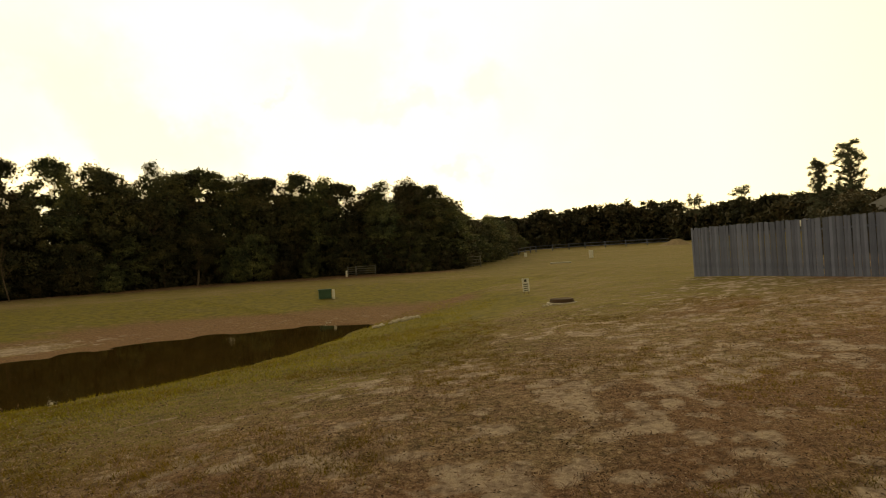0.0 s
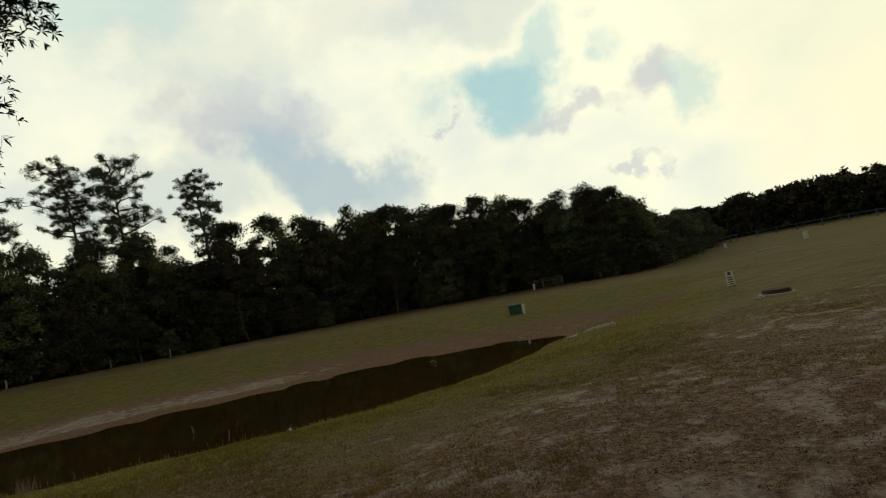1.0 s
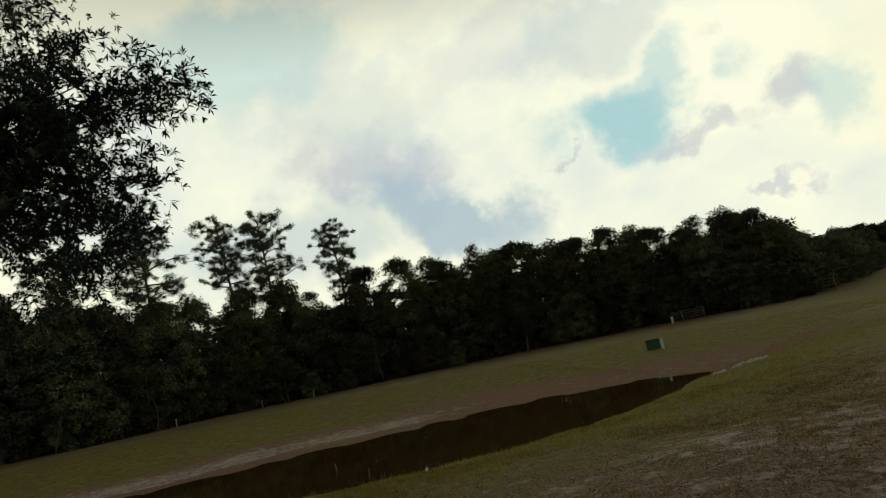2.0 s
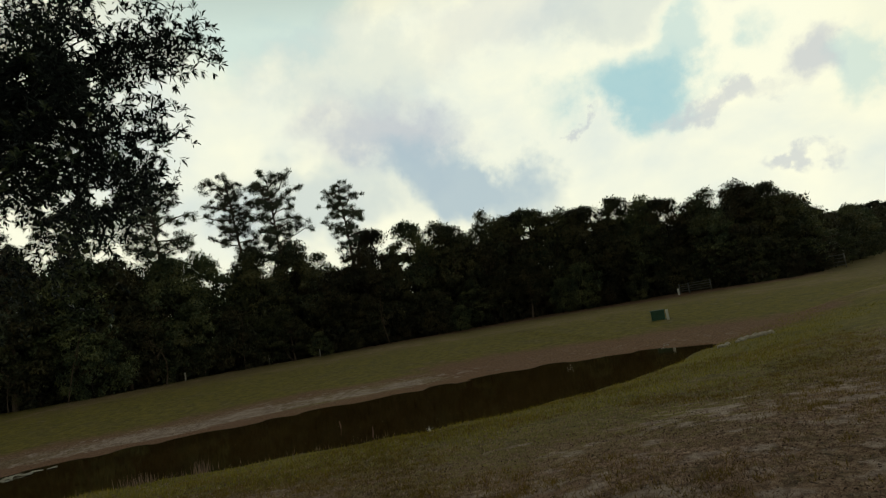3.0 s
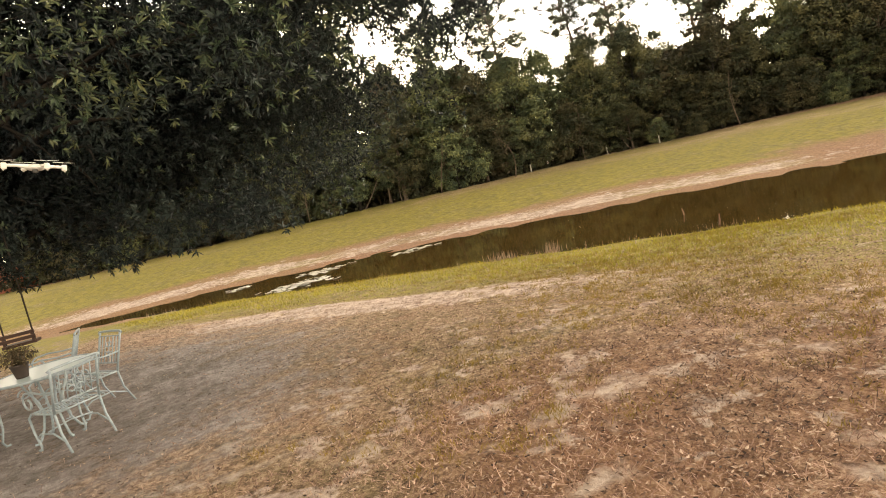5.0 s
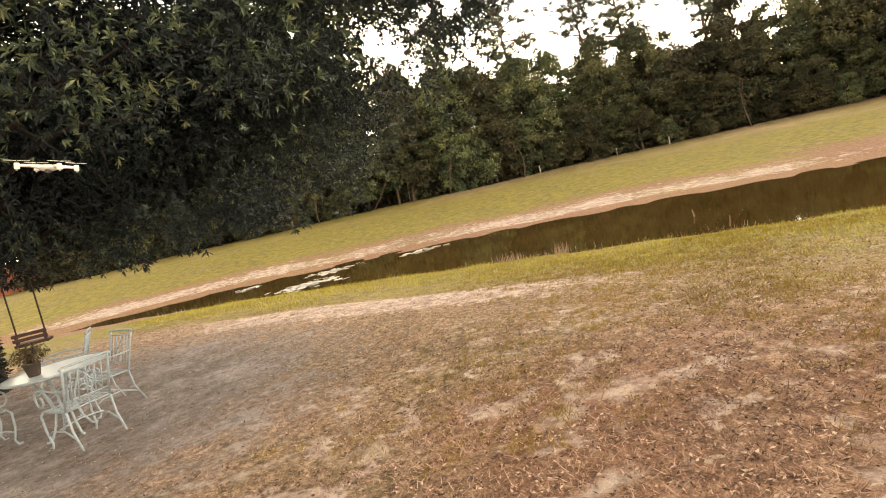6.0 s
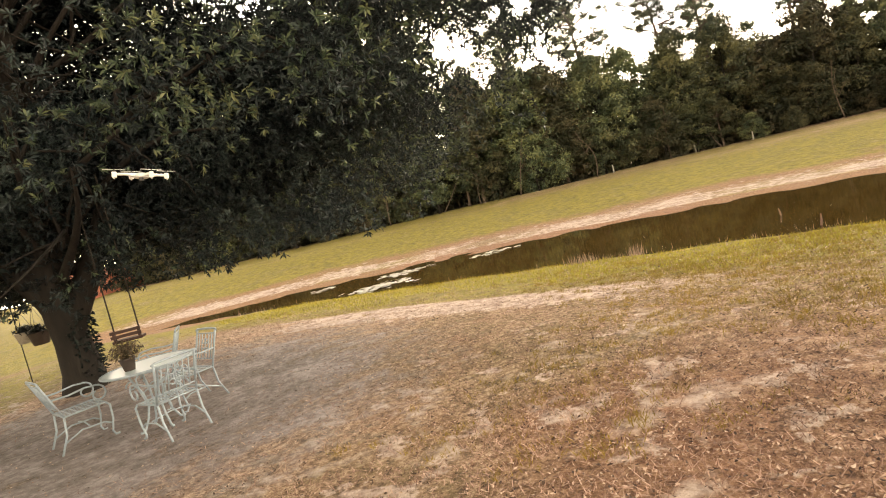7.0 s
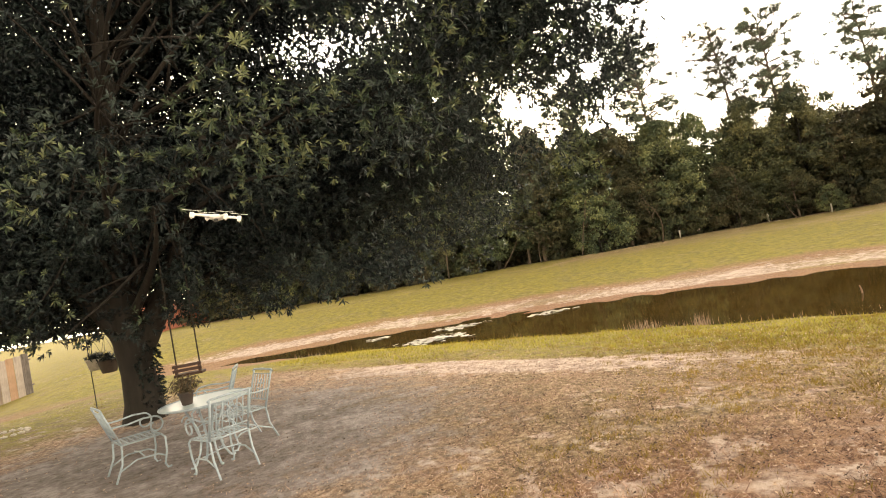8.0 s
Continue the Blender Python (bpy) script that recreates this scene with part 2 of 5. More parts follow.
def ground_material():
    m = Mat("grass_and_sand", 0.95)
    fine = m.noise(55, 5, 0.75)
    tuft = m.noise(13, 5, 0.65)
    mid = m.noise(3.6, 6, 0.65)
    patch = m.noise(0.8, 6, 0.6)
    wide = m.noise(0.14, 4, 0.5)
    grain = m.math("ADD", m.math("MULTIPLY", fine, 0.5), m.math("MULTIPLY", tuft, 0.5))
    dry = m.ramp(grain, [(0.41, (0.12, 0.074, 0.05)), (0.46, (0.29, 0.178, 0.118)), (0.52, (0.48, 0.31, 0.212)), (0.585, (0.71, 0.53, 0.4))])
    olive = m.ramp(grain, [(0.40, (0.0527, 0.0406, 0.0144)), (0.5, (0.138, 0.101, 0.0344)), (0.61, (0.276, 0.207, 0.0825))])
    red = m.ramp(grain, [(0.40, (0.115, 0.05, 0.027)), (0.5, (0.265, 0.128, 0.072)), (0.62, (0.43, 0.25, 0.155))])
    dry = m.mix(m.ramp(mid, [(0.46, 0.0), (0.60, 0.55)]), dry, olive)
    dry = m.mix(m.ramp(patch, [(0.50, 0.0), (0.66, 0.7)]), dry, red)
    dry = m.mix(m.ramp(wide, [(0.42, 0.0), (0.62, 0.5)]), dry, olive)
    green = m.ramp(m.math("ADD", m.math("MULTIPLY", grain, 0.45), m.math("MULTIPLY", mid, 0.55)),
                   [(0.38, (0.1, 0.088, 0.0105)), (0.49, (0.205, 0.172, 0.0175)), (0.62, (0.31, 0.253, 0.031))])
    green = m.mix(m.ramp(patch, [(0.46, 0.0), (0.66, 0.3)]), green, m.ramp(mid, [(0.4, (0.105, 0.078, 0.0359)), (0.6, (0.194, 0.144, 0.0682))]))
    sand = m.ramp(m.math("ADD", m.math("MULTIPLY", tuft, 0.5), m.math("MULTIPLY", mid, 0.5)),
                  [(0.38, (0.198, 0.13, 0.103)), (0.47, (0.406, 0.3, 0.253)), (0.56, (0.624, 0.5, 0.428))])
    rag = m.math("ADD", m.math("MULTIPLY", m.math("SUBTRACT", m.math("ADD", m.math("MULTIPLY", mid, 0.55), m.math("MULTIPLY", patch, 0.45)), 0.5), 2.2), 0.5)

    def edge(name, width):
        k = m.math("SUBTRACT", m.math("ADD", m.attr(name), rag), 1.0)
        return m.math("DIVIDE", m.math("ADD", k, width), 2 * width, True)

    c = m.mix(edge("green", 0.35), dry, green)
    c = m.mix(m.math("MULTIPLY", edge("red", 0.3), 0.85), c, red)
    c = m.mix(m.math("MULTIPLY", edge("sand", 0.16), 0.9), c, sand)
    # small worn spots all over the dry lawn
    spot = m.ramp(m.math("ADD", m.math("MULTIPLY", m.noise(2.3, 4, 0.55), 0.8), m.math("MULTIPLY", tuft, 0.2)), [(0.575, 0.0), (0.61, 0.9)])
    c = m.mix(m.math("MULTIPLY", spot, m.math("MULTIPLY", m.attr("sand"), 5.0, True)), c, sand)
    dust = m.ramp(m.math("ADD", m.math("MULTIPLY", tuft, 0.3), m.math("ADD", m.math("MULTIPLY", mid, 0.4), m.math("MULTIPLY", patch, 0.3))),
                  [(0.36, (0.045, 0.037, 0.034)), (0.43, (0.135, 0.115, 0.112)), (0.51, (0.22, 0.193, 0.193)), (0.6, (0.36, 0.32, 0.32))])
    c = m.mix(m.math("MULTIPLY", edge("dust", 0.32), 0.92), c, dust)
    m.base(c)
    m.bump(m.math("ADD", m.math("MULTIPLY", grain, 0.7), mid), 1.0, 0.07)
    return m.mat


M_GROUND = ground_material()


def water_material():
    m = Mat("pond_water", 0.04)
    m.base(m.ramp(m.noise(0.3, 3), [(0.3, (0.050, 0.030, 0.008)), (0.7, (0.085, 0.052, 0.014))]))
    m.bsdf.inputs["IOR"].default_value = 1.33
    m.bump(m.noise(5, 3, 0.5, (1, 1, 1)), 0.03, 0.02)
    return m.mat


M_WATER = water_material()


def fence_material(name, dark, light, fresh=None):
    m = Mat(name, 0.9)
    o = m.node("ShaderNodeObjectInfo")
    g = m.noise(9, 6, 0.65, (6, 6, 0.35))
    st = m.noise(1.1, 4)
    c = m.ramp(m.math("ADD", m.math("MULTIPLY", g, 0.6), m.math("MULTIPLY", o.outputs["Random"], 0.4)), [(0.25, dark), (0.75, light)])
    if fresh:
        c = m.mix(m.ramp(o.outputs["Random"], [(0.35, 0.0), (0.6, 0.85), (0.85, 0.0)]), c, fresh)
    m.base(m.mix(m.ramp(st, [(0.45, 0.0), (0.7, 0.5)]), c, tuple(0.5 * v for v in dark)))
    m.bump(g, 0.4, 0.01)
    return m.mat


M_FENCE = fence_material("weathered_grey_fence_wood", (0.065, 0.08, 0.135), (0.16, 0.187, 0.3))
M_FENCE_BROWN = fence_material("brown_fence_wood", (0.06, 0.05, 0.047), (0.36, 0.31, 0.28), (0.44, 0.22, 0.10))


# ---- mesh helpers ----
def part(name, bm, material, parent, label=""):
    me = bpy.data.meshes.new(name)
    bm.to_mesh(me)
    bm.free()
    me.materials.append(material)
    ob = new(name, me)
    ob.parent = parent
    if label:
        tagged(ob, label)
    return ob


def empty(name, m, **tags):
    ob = new(name)
    ob.matrix_basis = m
    return tagged(ob, **tags)


def array_mesh(name, verts, faces, material, smooth=False):
    """A mesh from an (n, 3) array of vertices and an (m, k) array of faces."""
    verts, faces = np.asarray(verts, np.float32), np.asarray(faces, np.int32)
    k = faces.shape[1]
    me = bpy.data.meshes.new(name)
    me.vertices.add(len(verts))
    me.vertices.foreach_set("co", verts.ravel())
    me.loops.add(faces.size)
    me.loops.foreach_set("vertex_index", faces.ravel())
    me.polygons.add(len(faces))
    me.polygons.foreach_set("loop_start", np.arange(0, faces.size, k, dtype=np.int32))
    me.polygons.foreach_set("use_smooth", np.full(len(faces), smooth))
    me.update(calc_edges=True)
    me.materials.append(material)
    return me


def tube(bm, pts, radii, sides=7, cap=True):
    """A bent, tapered tube through pts."""
    pts = [Vector(p) for p in pts]
    if isinstance(radii, (int, float)):
        radii = [radii] * len(pts)
    rings, ref = [], None
    for i, p in enumerate(pts):
        d = (pts[min(i + 1, len(pts) - 1)] - pts[max(i - 1, 0)]).normalized()
        if ref is None:
            ref = d.orthogonal().normalized()
        else:
            ref = (ref - d * ref.dot(d)).normalized()
        side = d.cross(ref)
        rings.append([bm.verts.new(p + radii[i] * (math.cos(a) * ref + math.sin(a) * side))
                      for a in (2 * math.pi * j / sides for j in range(sides))])
    for r0, r1 in zip(rings, rings[1:]):
        for j in range(sides):
            bm.faces.new((r0[j], r0[(j + 1) % sides], r1[(j + 1) % sides], r1[j])).smooth = True
    if cap and sides > 2:
        bm.faces.new(rings[0][::-1])
        bm.faces.new(rings[-1])


def box(bm, cx, cy, cz, sx, sy, sz, m=None, bevel=0.0):
    r = bmesh.ops.create_cube(bm, size=1.0, matrix=(m or Matrix()) @ Matrix.Translation((cx, cy, cz)) @ Matrix.Diagonal((sx, sy, sz, 1)))
    if bevel:
        edges = list({e for v in r["verts"] for e in v.link_edges})
        bmesh.ops.bevel(bm, geom=edges, offset=bevel, segments=2, affect="EDGES", profile=0.5)


def leaf_arrays(centres, rng, length, width, droop=0.3, fold=0.0, out=None, radial=0.5):
    """Pointed leaves, one triangle each (two when folded), at centres. out: outward directions."""
    n = len(centres)
    d = rng.normal(size=(n, 3))
    if out is None:
        across = rng.normal(size=(n, 3))
    else:
        # leaves lie roughly like shingles over their clump
        across = out * radial * 2.4 + rng.normal(size=(n, 3)) * (1 - radial) * 0.75 + np.array([0, 0, 0.3])
        d = d - across * (np.sum(d * across, 1) / np.sum(across * across, 1))[:, None]
    d[:, 2] -= droop
    d /= np.linalg.norm(d, axis=1)[:, None]
    side = np.cross(d, across)
    side /= np.linalg.norm(side, axis=1)[:, None] + 1e-9
    nor = np.cross(d, side)
    ln = (length * rng.uniform(0.65, 1.25, n))[:, None]
    wd = (width * rng.uniform(0.7, 1.2, n))[:, None]
    if fold:
        v = np.stack([centres, centres + d * ln * 0.5 + side * wd / 2 + nor * wd * fold, centres + d * ln,
                      centres + d * ln * 0.5 - side * wd / 2 + nor * wd * fold], 1)
        f = np.arange(n)[:, None] * 4 + np.array([[0, 1, 2], [0, 2, 3]]).reshape(1, 6)
        return v.reshape(-1, 3), f.reshape(-1, 3)
    v = np.stack([centres - side * wd / 2, centres + side * wd / 2, centres + d * ln], 1)
    return v.reshape(-1, 3), np.arange(3 * n).reshape(-1, 3)


def spray_arrays(centres, rng, length, width, out):
    """Folded narrow leaves that fan out from twig ends, along out."""
    n = len(centres)
    d = out + rng.normal(size=(n, 3)) * 0.62
    d[:, 2] -= 0.12
    d /= np.linalg.norm(d, axis=1)[:, None]
    side = np.cross(d, rng.normal(size=(n, 3)) * 0.5 + np.array([0, 0, 1.0]))
    side /= np.linalg.norm(side, axis=1)[:, None] + 1e-9
    nor = np.cross(side, d)
    ln = (length * rng.uniform(0.7, 1.2, n))[:, None]
    wd = (width * rng.uniform(0.75, 1.15, n))[:, None]
    base = centres - d * ln * 0.15 + rng.normal(size=(n, 3)) * 0.02
    v = np.stack([base, base + d * ln * 0.55 + side * wd / 2 + nor * wd * 0.2, base + d * ln - nor * wd * 0.3, base + d * ln * 0.55 - side * wd / 2 + nor * wd * 0.2], 1)
    f = np.arange(n)[:, None] * 4 + np.array([[0, 1, 2], [0, 2, 3]]).reshape(1, 6)
    return v.reshape(-1, 3), f.reshape(-1, 3)


def rosette_arrays(centres, rng, length, width, out, n=8):
    """Whorls of folded narrow leaves round twig ends, opening along out."""
    m = len(centres)
    axis = out + rng.normal(size=(m, 3)) * 0.35 + np.array([0, 0, 0.25])
    axis /= np.linalg.norm(axis, axis=1)[:, None]
    ref = np.cross(axis, rng.normal(size=(m, 3)))
    ref /= np.linalg.norm(ref, axis=1)[:, None] + 1e-9
    other = np.cross(axis, ref)
    size = rng.uniform(0.75, 1.2, m)
    a = (np.arange(n) * 2.399)[None, :] + rng.uniform(-0.35, 0.35, (m, n))
    open_ = np.linspace(1.35, 0.35, n)[None, :] + rng.uniform(-0.2, 0.2, (m, n))
    ca, sa, co, so = (f[..., None] for f in (np.cos(a), np.sin(a), np.cos(open_), np.sin(open_)))
    flat = ca * ref[:, None] + sa * other[:, None]
    d = (so * flat + co * axis[:, None]).reshape(-1, 3)
    nor = (co * flat - so * axis[:, None]).reshape(-1, 3)
    side = np.cross(d, nor)
    base = np.repeat(centres, n, 0) + np.repeat(axis, n, 0) * rng.uniform(-0.03, 0.03, (m * n, 1))
    ln = (np.repeat(size, n) * length * rng.uniform(0.75, 1.2, m * n))[:, None]
    wd = (width * rng.uniform(0.8, 1.2, m * n))[:, None]
    v = np.stack([base, base + d * ln * 0.58 + side * wd / 2 - nor * wd * 0.16, base + d * ln + np.array([0, 0, -0.012]), base + d * ln * 0.58 - side * wd / 2 - nor * wd * 0.16], 1)
    f = np.arange(m * n)[:, None] * 4 + np.array([[0, 1, 2], [0, 2, 3]]).reshape(1, 6)
    return v.reshape(-1, 3), f.reshape(-1, 3)


# ---- lie of the land ----
WATER = -0.8


def along(x, y):
    """Metres along the pond and across it, from where the camera stands."""
    return 0.651 * x + 0.759 * y, -0.759 * x + 0.651 * y


def smooth01(t):
    t = np.clip(t, 0, 1)
    return t * t * (3 - 2 * t)


def shores(s):
    t = np.clip((s + 18.2) / 33.2, 0.0, 1.0)
    return 16.64 - 3.5 * np.sin(np.pi * t ** 2.1) ** 1.15, 16.64 + (6.0 - 1.25 * smooth01((11 - s) / 6)) * np.sin(np.pi * t) ** 0.5


def shore_distance(x, y):
    """Distance from the water's edge, negative in the pond; and how far over on the woods' side."""
    s, n = along(x, y)
    near, far = shores(s)
    dn = np.maximum(near - n, n - far)
    ds = np.maximum(np.maximum(-18.2 - s, s - 15.0), 0)
    return np.where(ds > 0, np.hypot(ds, np.maximum(dn, 0)), dn), n - 0.5 * (near + far)


def ground(x, y):
    x, y = np.asarray(x, float), np.asarray(y, float)
    s, n = along(x, y)
    r = np.hypot(x, y)
    base = 1.7 * smooth01((r - 50) / 90) * smooth01((y + 0.6 * x) / 60) + 0.16 * smooth01((n - 14) / 8) + 1.2 * smooth01((r - 70) / 45) * smooth01((x - 44) / 14)
    base = base - 0.2 * np.exp(-((x + 7) ** 2 + (y + 1) ** 2) / 22.0) + 0.36 * smooth01((x - 3) / 9) * smooth01((y - 6) / 9) * smooth01((60 - y) / 30)
    base = base + 0.03 * np.sin(0.35 * x + 1) * np.sin(0.3 * y) + 0.015 * np.sin(1.1 * x) * np.sin(0.9 * y + 0.5 * x)
    u = np.clip(-y + 0.17 * x, 0, 250)
    base = base - 0.16 * u * u / (u + 1) * smooth01((-x - 13) / 8)
    sd, over = shore_distance(x, y)
    c = np.clip(sd / np.where(over > 0, 15.0, 8.5), 0, 1)
    w = np.where(over > 0, c ** 1.25 * (1 + 0.3 * c * (1 - c)), 1 - (1 - c) ** 1.4)
    z = base * w + WATER * (1 - w)
    z = np.where(sd < 0, WATER + np.maximum(0.3 * sd, -0.9), z)
    return z + (0.04 * np.sin(2.3 * x + np.sin(1.7 * y)) * np.sin(2.1 * y) * np.clip(1 - np.abs(sd - 0.3), 0, 1))


def gz(x, y):
    return float(ground(x, y))


def polar(az, d):
    return d * math.sin(radians(az)), d * math.cos(radians(az))


def patches(x, y, scale, seed):
    """Smooth random patches between 0 and 1 on the plan, about 1 / scale metres wide."""
    x, y = np.asarray(x, float) * scale, np.asarray(y, float) * scale
    i, j = np.floor(x), np.floor(y)
    u, v = smooth01(x - i), smooth01(y - j)

    def h(a, b):
        q = np.sin(a * 127.1 + b * 311.7 + seed * 74.7) * 43758.5453
        return q - np.floor(q)

    return (h(i, j) * (1 - u) + h(i + 1, j) * u) * (1 - v) + (h(i, j + 1) * (1 - u) + h(i + 1, j + 1) * u) * v


def bare(x, y):
    """Where the lawn has worn through to sand."""
    s, n = along(x, y)
    k = 0.24 * patches(x, y, 0.6, 1) + 0.36 * patches(x, y, 2.9, 2) + 0.4 * patches(x, y, 5.7, 3)
    return smooth01((k - 0.61) / 0.045) * smooth01((9 - n) / 3)


def streak(x, y):
    """A band of bare sand along the near bank."""
    s, n = along(x, y)
    sd, over = shore_distance(x, y)
    w = 0.54 * (patches(x, y, 0.22, 15) - 0.5) + 0.3 * (patches(x, y, 0.7, 16) - 0.5) + sd
    k = smooth01((w - 5.0) / 0.6) * smooth01((7.0 - w) / 0.8) * smooth01((s + 9) / 3) * smooth01((2.0 - s) / 4)
    return np.where(over > 0, 0.0, (0.6 + 0.5 * patches(x, y, 0.6, 8)) * k)


def steps(lo, a, b, hi, fine, grow=1.25):
    """Grid lines, fine from a to b and wider and wider out to lo and hi."""
    mid = list(np.arange(a, b + 1e-6, fine))
    left, right, w = [], [], fine
    while (left[-1] if left else a) > lo or (right[-1] if right else b) < hi:
        w *= grow
        left.append((left[-1] if left else a) - w)
        right.append((right[-1] if right else b) + w)
    return np.array(left[::-1] + mid + right)


def build_ground():
    xs, ys = steps(-3500, -30, 16, 3500, 0.17, 1.12), steps(-3500, -12, 32, 3500, 0.17, 1.12)
    X, Y = np.meshgrid(xs, ys)
    x, y = X.ravel(), Y.ravel()
    v = np.stack([x, y, ground(x, y)], 1)
    i = np.arange(len(xs) * len(ys)).reshape(len(ys), len(xs))
    f = np.stack([i[:-1, :-1], i[:-1, 1:], i[1:, 1:], i[1:, :-1]], -1).reshape(-1, 4)
    me = array_mesh("ground", v, f, M_GROUND, True)
    s, n = along(x, y)
    sd, over = shore_distance(x, y)
    bump = lambda t, a, b, c, d: smooth01((t - a) / (b - a)) * smooth01((d - t) / (d - c))
    wave = 0.9 * (patches(x, y, 0.22, 15) - 0.5) + 0.5 * (patches(x, y, 0.7, 16) - 0.5)
    green = np.where(over > 0, (1.15 - 0.7 * smooth01((sd - 8) / 12)) * smooth01((sd + wave - 3.4) / 1.6), 1.15 * bump(sd + wave, -0.9, -0.1, 4.6, 6.0 + 2.6 * smooth01(s / 4)))
    green = np.maximum(green, 0.66 * smooth01((s - 4) / 10) * smooth01((n + 1) / 8))
    green = np.maximum(green, 0.62 * smooth01((s + 1) / 3) * smooth01((n + 0.5 * wave - 3.5) / 3) * smooth01((12 - s) / 5))
    green = np.maximum(green, 0.82 * smooth01((-13.5 - s) / 3) * smooth01((n + 4) / 4))
    sand = np.where(over > 0, (0.3 + 0.75 * patches(x, y, 0.45, 7)) * bump(sd + 1.4 * wave, 0.9, 1.7, 2.7, 4.4) * (0.08 + 0.92 * smooth01((10 - s) / 6)),
                    streak(x, y))
    r = np.hypot(x + 8.1, y + 1.5)
    dust = 0.98 * smooth01((4.9 - r) / 3.4) * (1 - 0.75 * smooth01((-8.6 - s) / 2.5))
    green = np.maximum(green, 0.78 * smooth01((-9 - s) / 2.5))
    sand = np.maximum(sand, 0.2 * smooth01((8 - n) / 3) + (0.28 + 0.5 * smooth01((x + 3) / 3)) * bare(x, y))
    red = np.where(over > 0, np.maximum(0.9 * bump(sd, -0.4, 0.0, 1.2, 2.0), (0.35 + 0.5 * patches(x, y, 0.16, 9)) * bump(sd + wave, 2.4, 3.2, 4.0, 6.0)), 0.0)
    red = np.maximum(red, 0.95 * smooth01((s - 5) / 4) * smooth01((7.5 - sd) / 3.5) * smooth01((over + 2.5) / 2.5) * (sd > -0.5))
    red = np.maximum(red, (0.3 + 0.4 * patches(x, y, 0.25, 12)) * smooth01((-13.5 - s) / 3) * smooth01((13 - n) / 3))
    red = np.maximum(red, 0.72 * smooth01((patches(x, y, 0.35, 22) - 0.42) / 0.2) * smooth01((7 - n) / 3))
    red = np.maximum(red, 0.95 * smooth01((-12.5 - s) / 3) * smooth01((4.0 - sd) / 2))
    wooded = smooth01((np.hypot(x, y) - 49) / 4) * smooth01((-x + 4) / 6) * smooth01((sd - 20) / 3) * smooth01((y + 9) / 4)
    green, red = green * (1 - wooded), np.maximum(red, 0.7 * wooded)
    for name, a in (("green", green), ("sand", sand), ("red", red), ("dust", dust)):
        at = me.attributes.new(name, "FLOAT", "POINT")
        at.data.foreach_set("value", a.astype(np.float32))
    tagged(new("ground", me), "dry brown grass with sandy patches sloping to a pond", "ground", kind="structure")


build_ground()


def build_water():
    ss = np.linspace(-18.9, 15.7, 70)
    near, far = shores(ss)
    v = []
    for s, a, b in zip(ss, near - 0.7, far + 0.7):
        for k in range(9):
            n = a + (b - a) * k / 8
            v.append((0.651 * s - 0.759 * n, 0.759 * s + 0.651 * n, WATER))
    f = [(9 * i + k, 9 * i + k + 1, 9 * i + k + 10, 9 * i + k + 9) for i in range(69) for k in range(8)]
    tagged(new("water", array_mesh("water", v, f, M_WATER, True)), "still dark brown pond water", "pond", kind="structure")


build_water()


# ---- trees of the wood ----
def crown_points(rng, clumps, leaves, rx, rz, z0, lump=0.9, shape=1.0, fill=0.6):
    """Leaf places in lumps over a rounded crown, and their outward directions."""
    pts, outs = [], []
    phase, lean = rng.uniform(0, 6.28, 2), rng.normal(size=2) * 0.12 * rx
    for _ in range(clumps):
        a, h = rng.uniform(0, 2 * np.pi), rng.uniform(0, 1) ** 0.9
        uneven = 0.92 + 0.24 * np.sin(2 * a + phase[0] + 5 * h) * np.sin(9 * h + phase[1])
        wide = rx * np.sin(np.pi * min(0.12 + 0.86 * h, 0.99)) ** shape * rng.uniform(0.5, 1.2) * uneven
        up = h * rng.uniform(1.0, 1.05) if h > 0.9 else h
        c = np.array([wide * np.cos(a) + lean[0] * h, wide * np.sin(a) + lean[1] * h, z0 + rz * up])
        d = rng.normal(size=(leaves, 3))
        d[:, 2] = np.abs(d[:, 2]) * 1.0 - 0.45
        d /= np.linalg.norm(d, axis=1)[:, None]
        r = lump * rng.uniform(0.4, 1.4) * rng.uniform(fill, 1, leaves)[:, None] ** 0.5
        pts.append(c + d * r * np.array([1, 1, 0.75]) + rng.normal(size=(leaves, 3)) * 0.12)
        outs.append(d)
    return np.concatenate(pts), np.concatenate(outs)


def limb(bm, rng, start, end, r0, r1, bend=0.25, n=6, sides=6):
    a, b = Vector(start), Vector(end)
    k = Vector(rng.normal(size=3)) * bend * (b - a).length * 0.4
    pts = [a.lerp(b, t) + k * math.sin(math.pi * t) * 0.6 for t in (i / (n - 1) for i in range(n))]
    tube(bm, pts, [r0 + (r1 - r0) * i / (n - 1) for i in range(n)], sides)


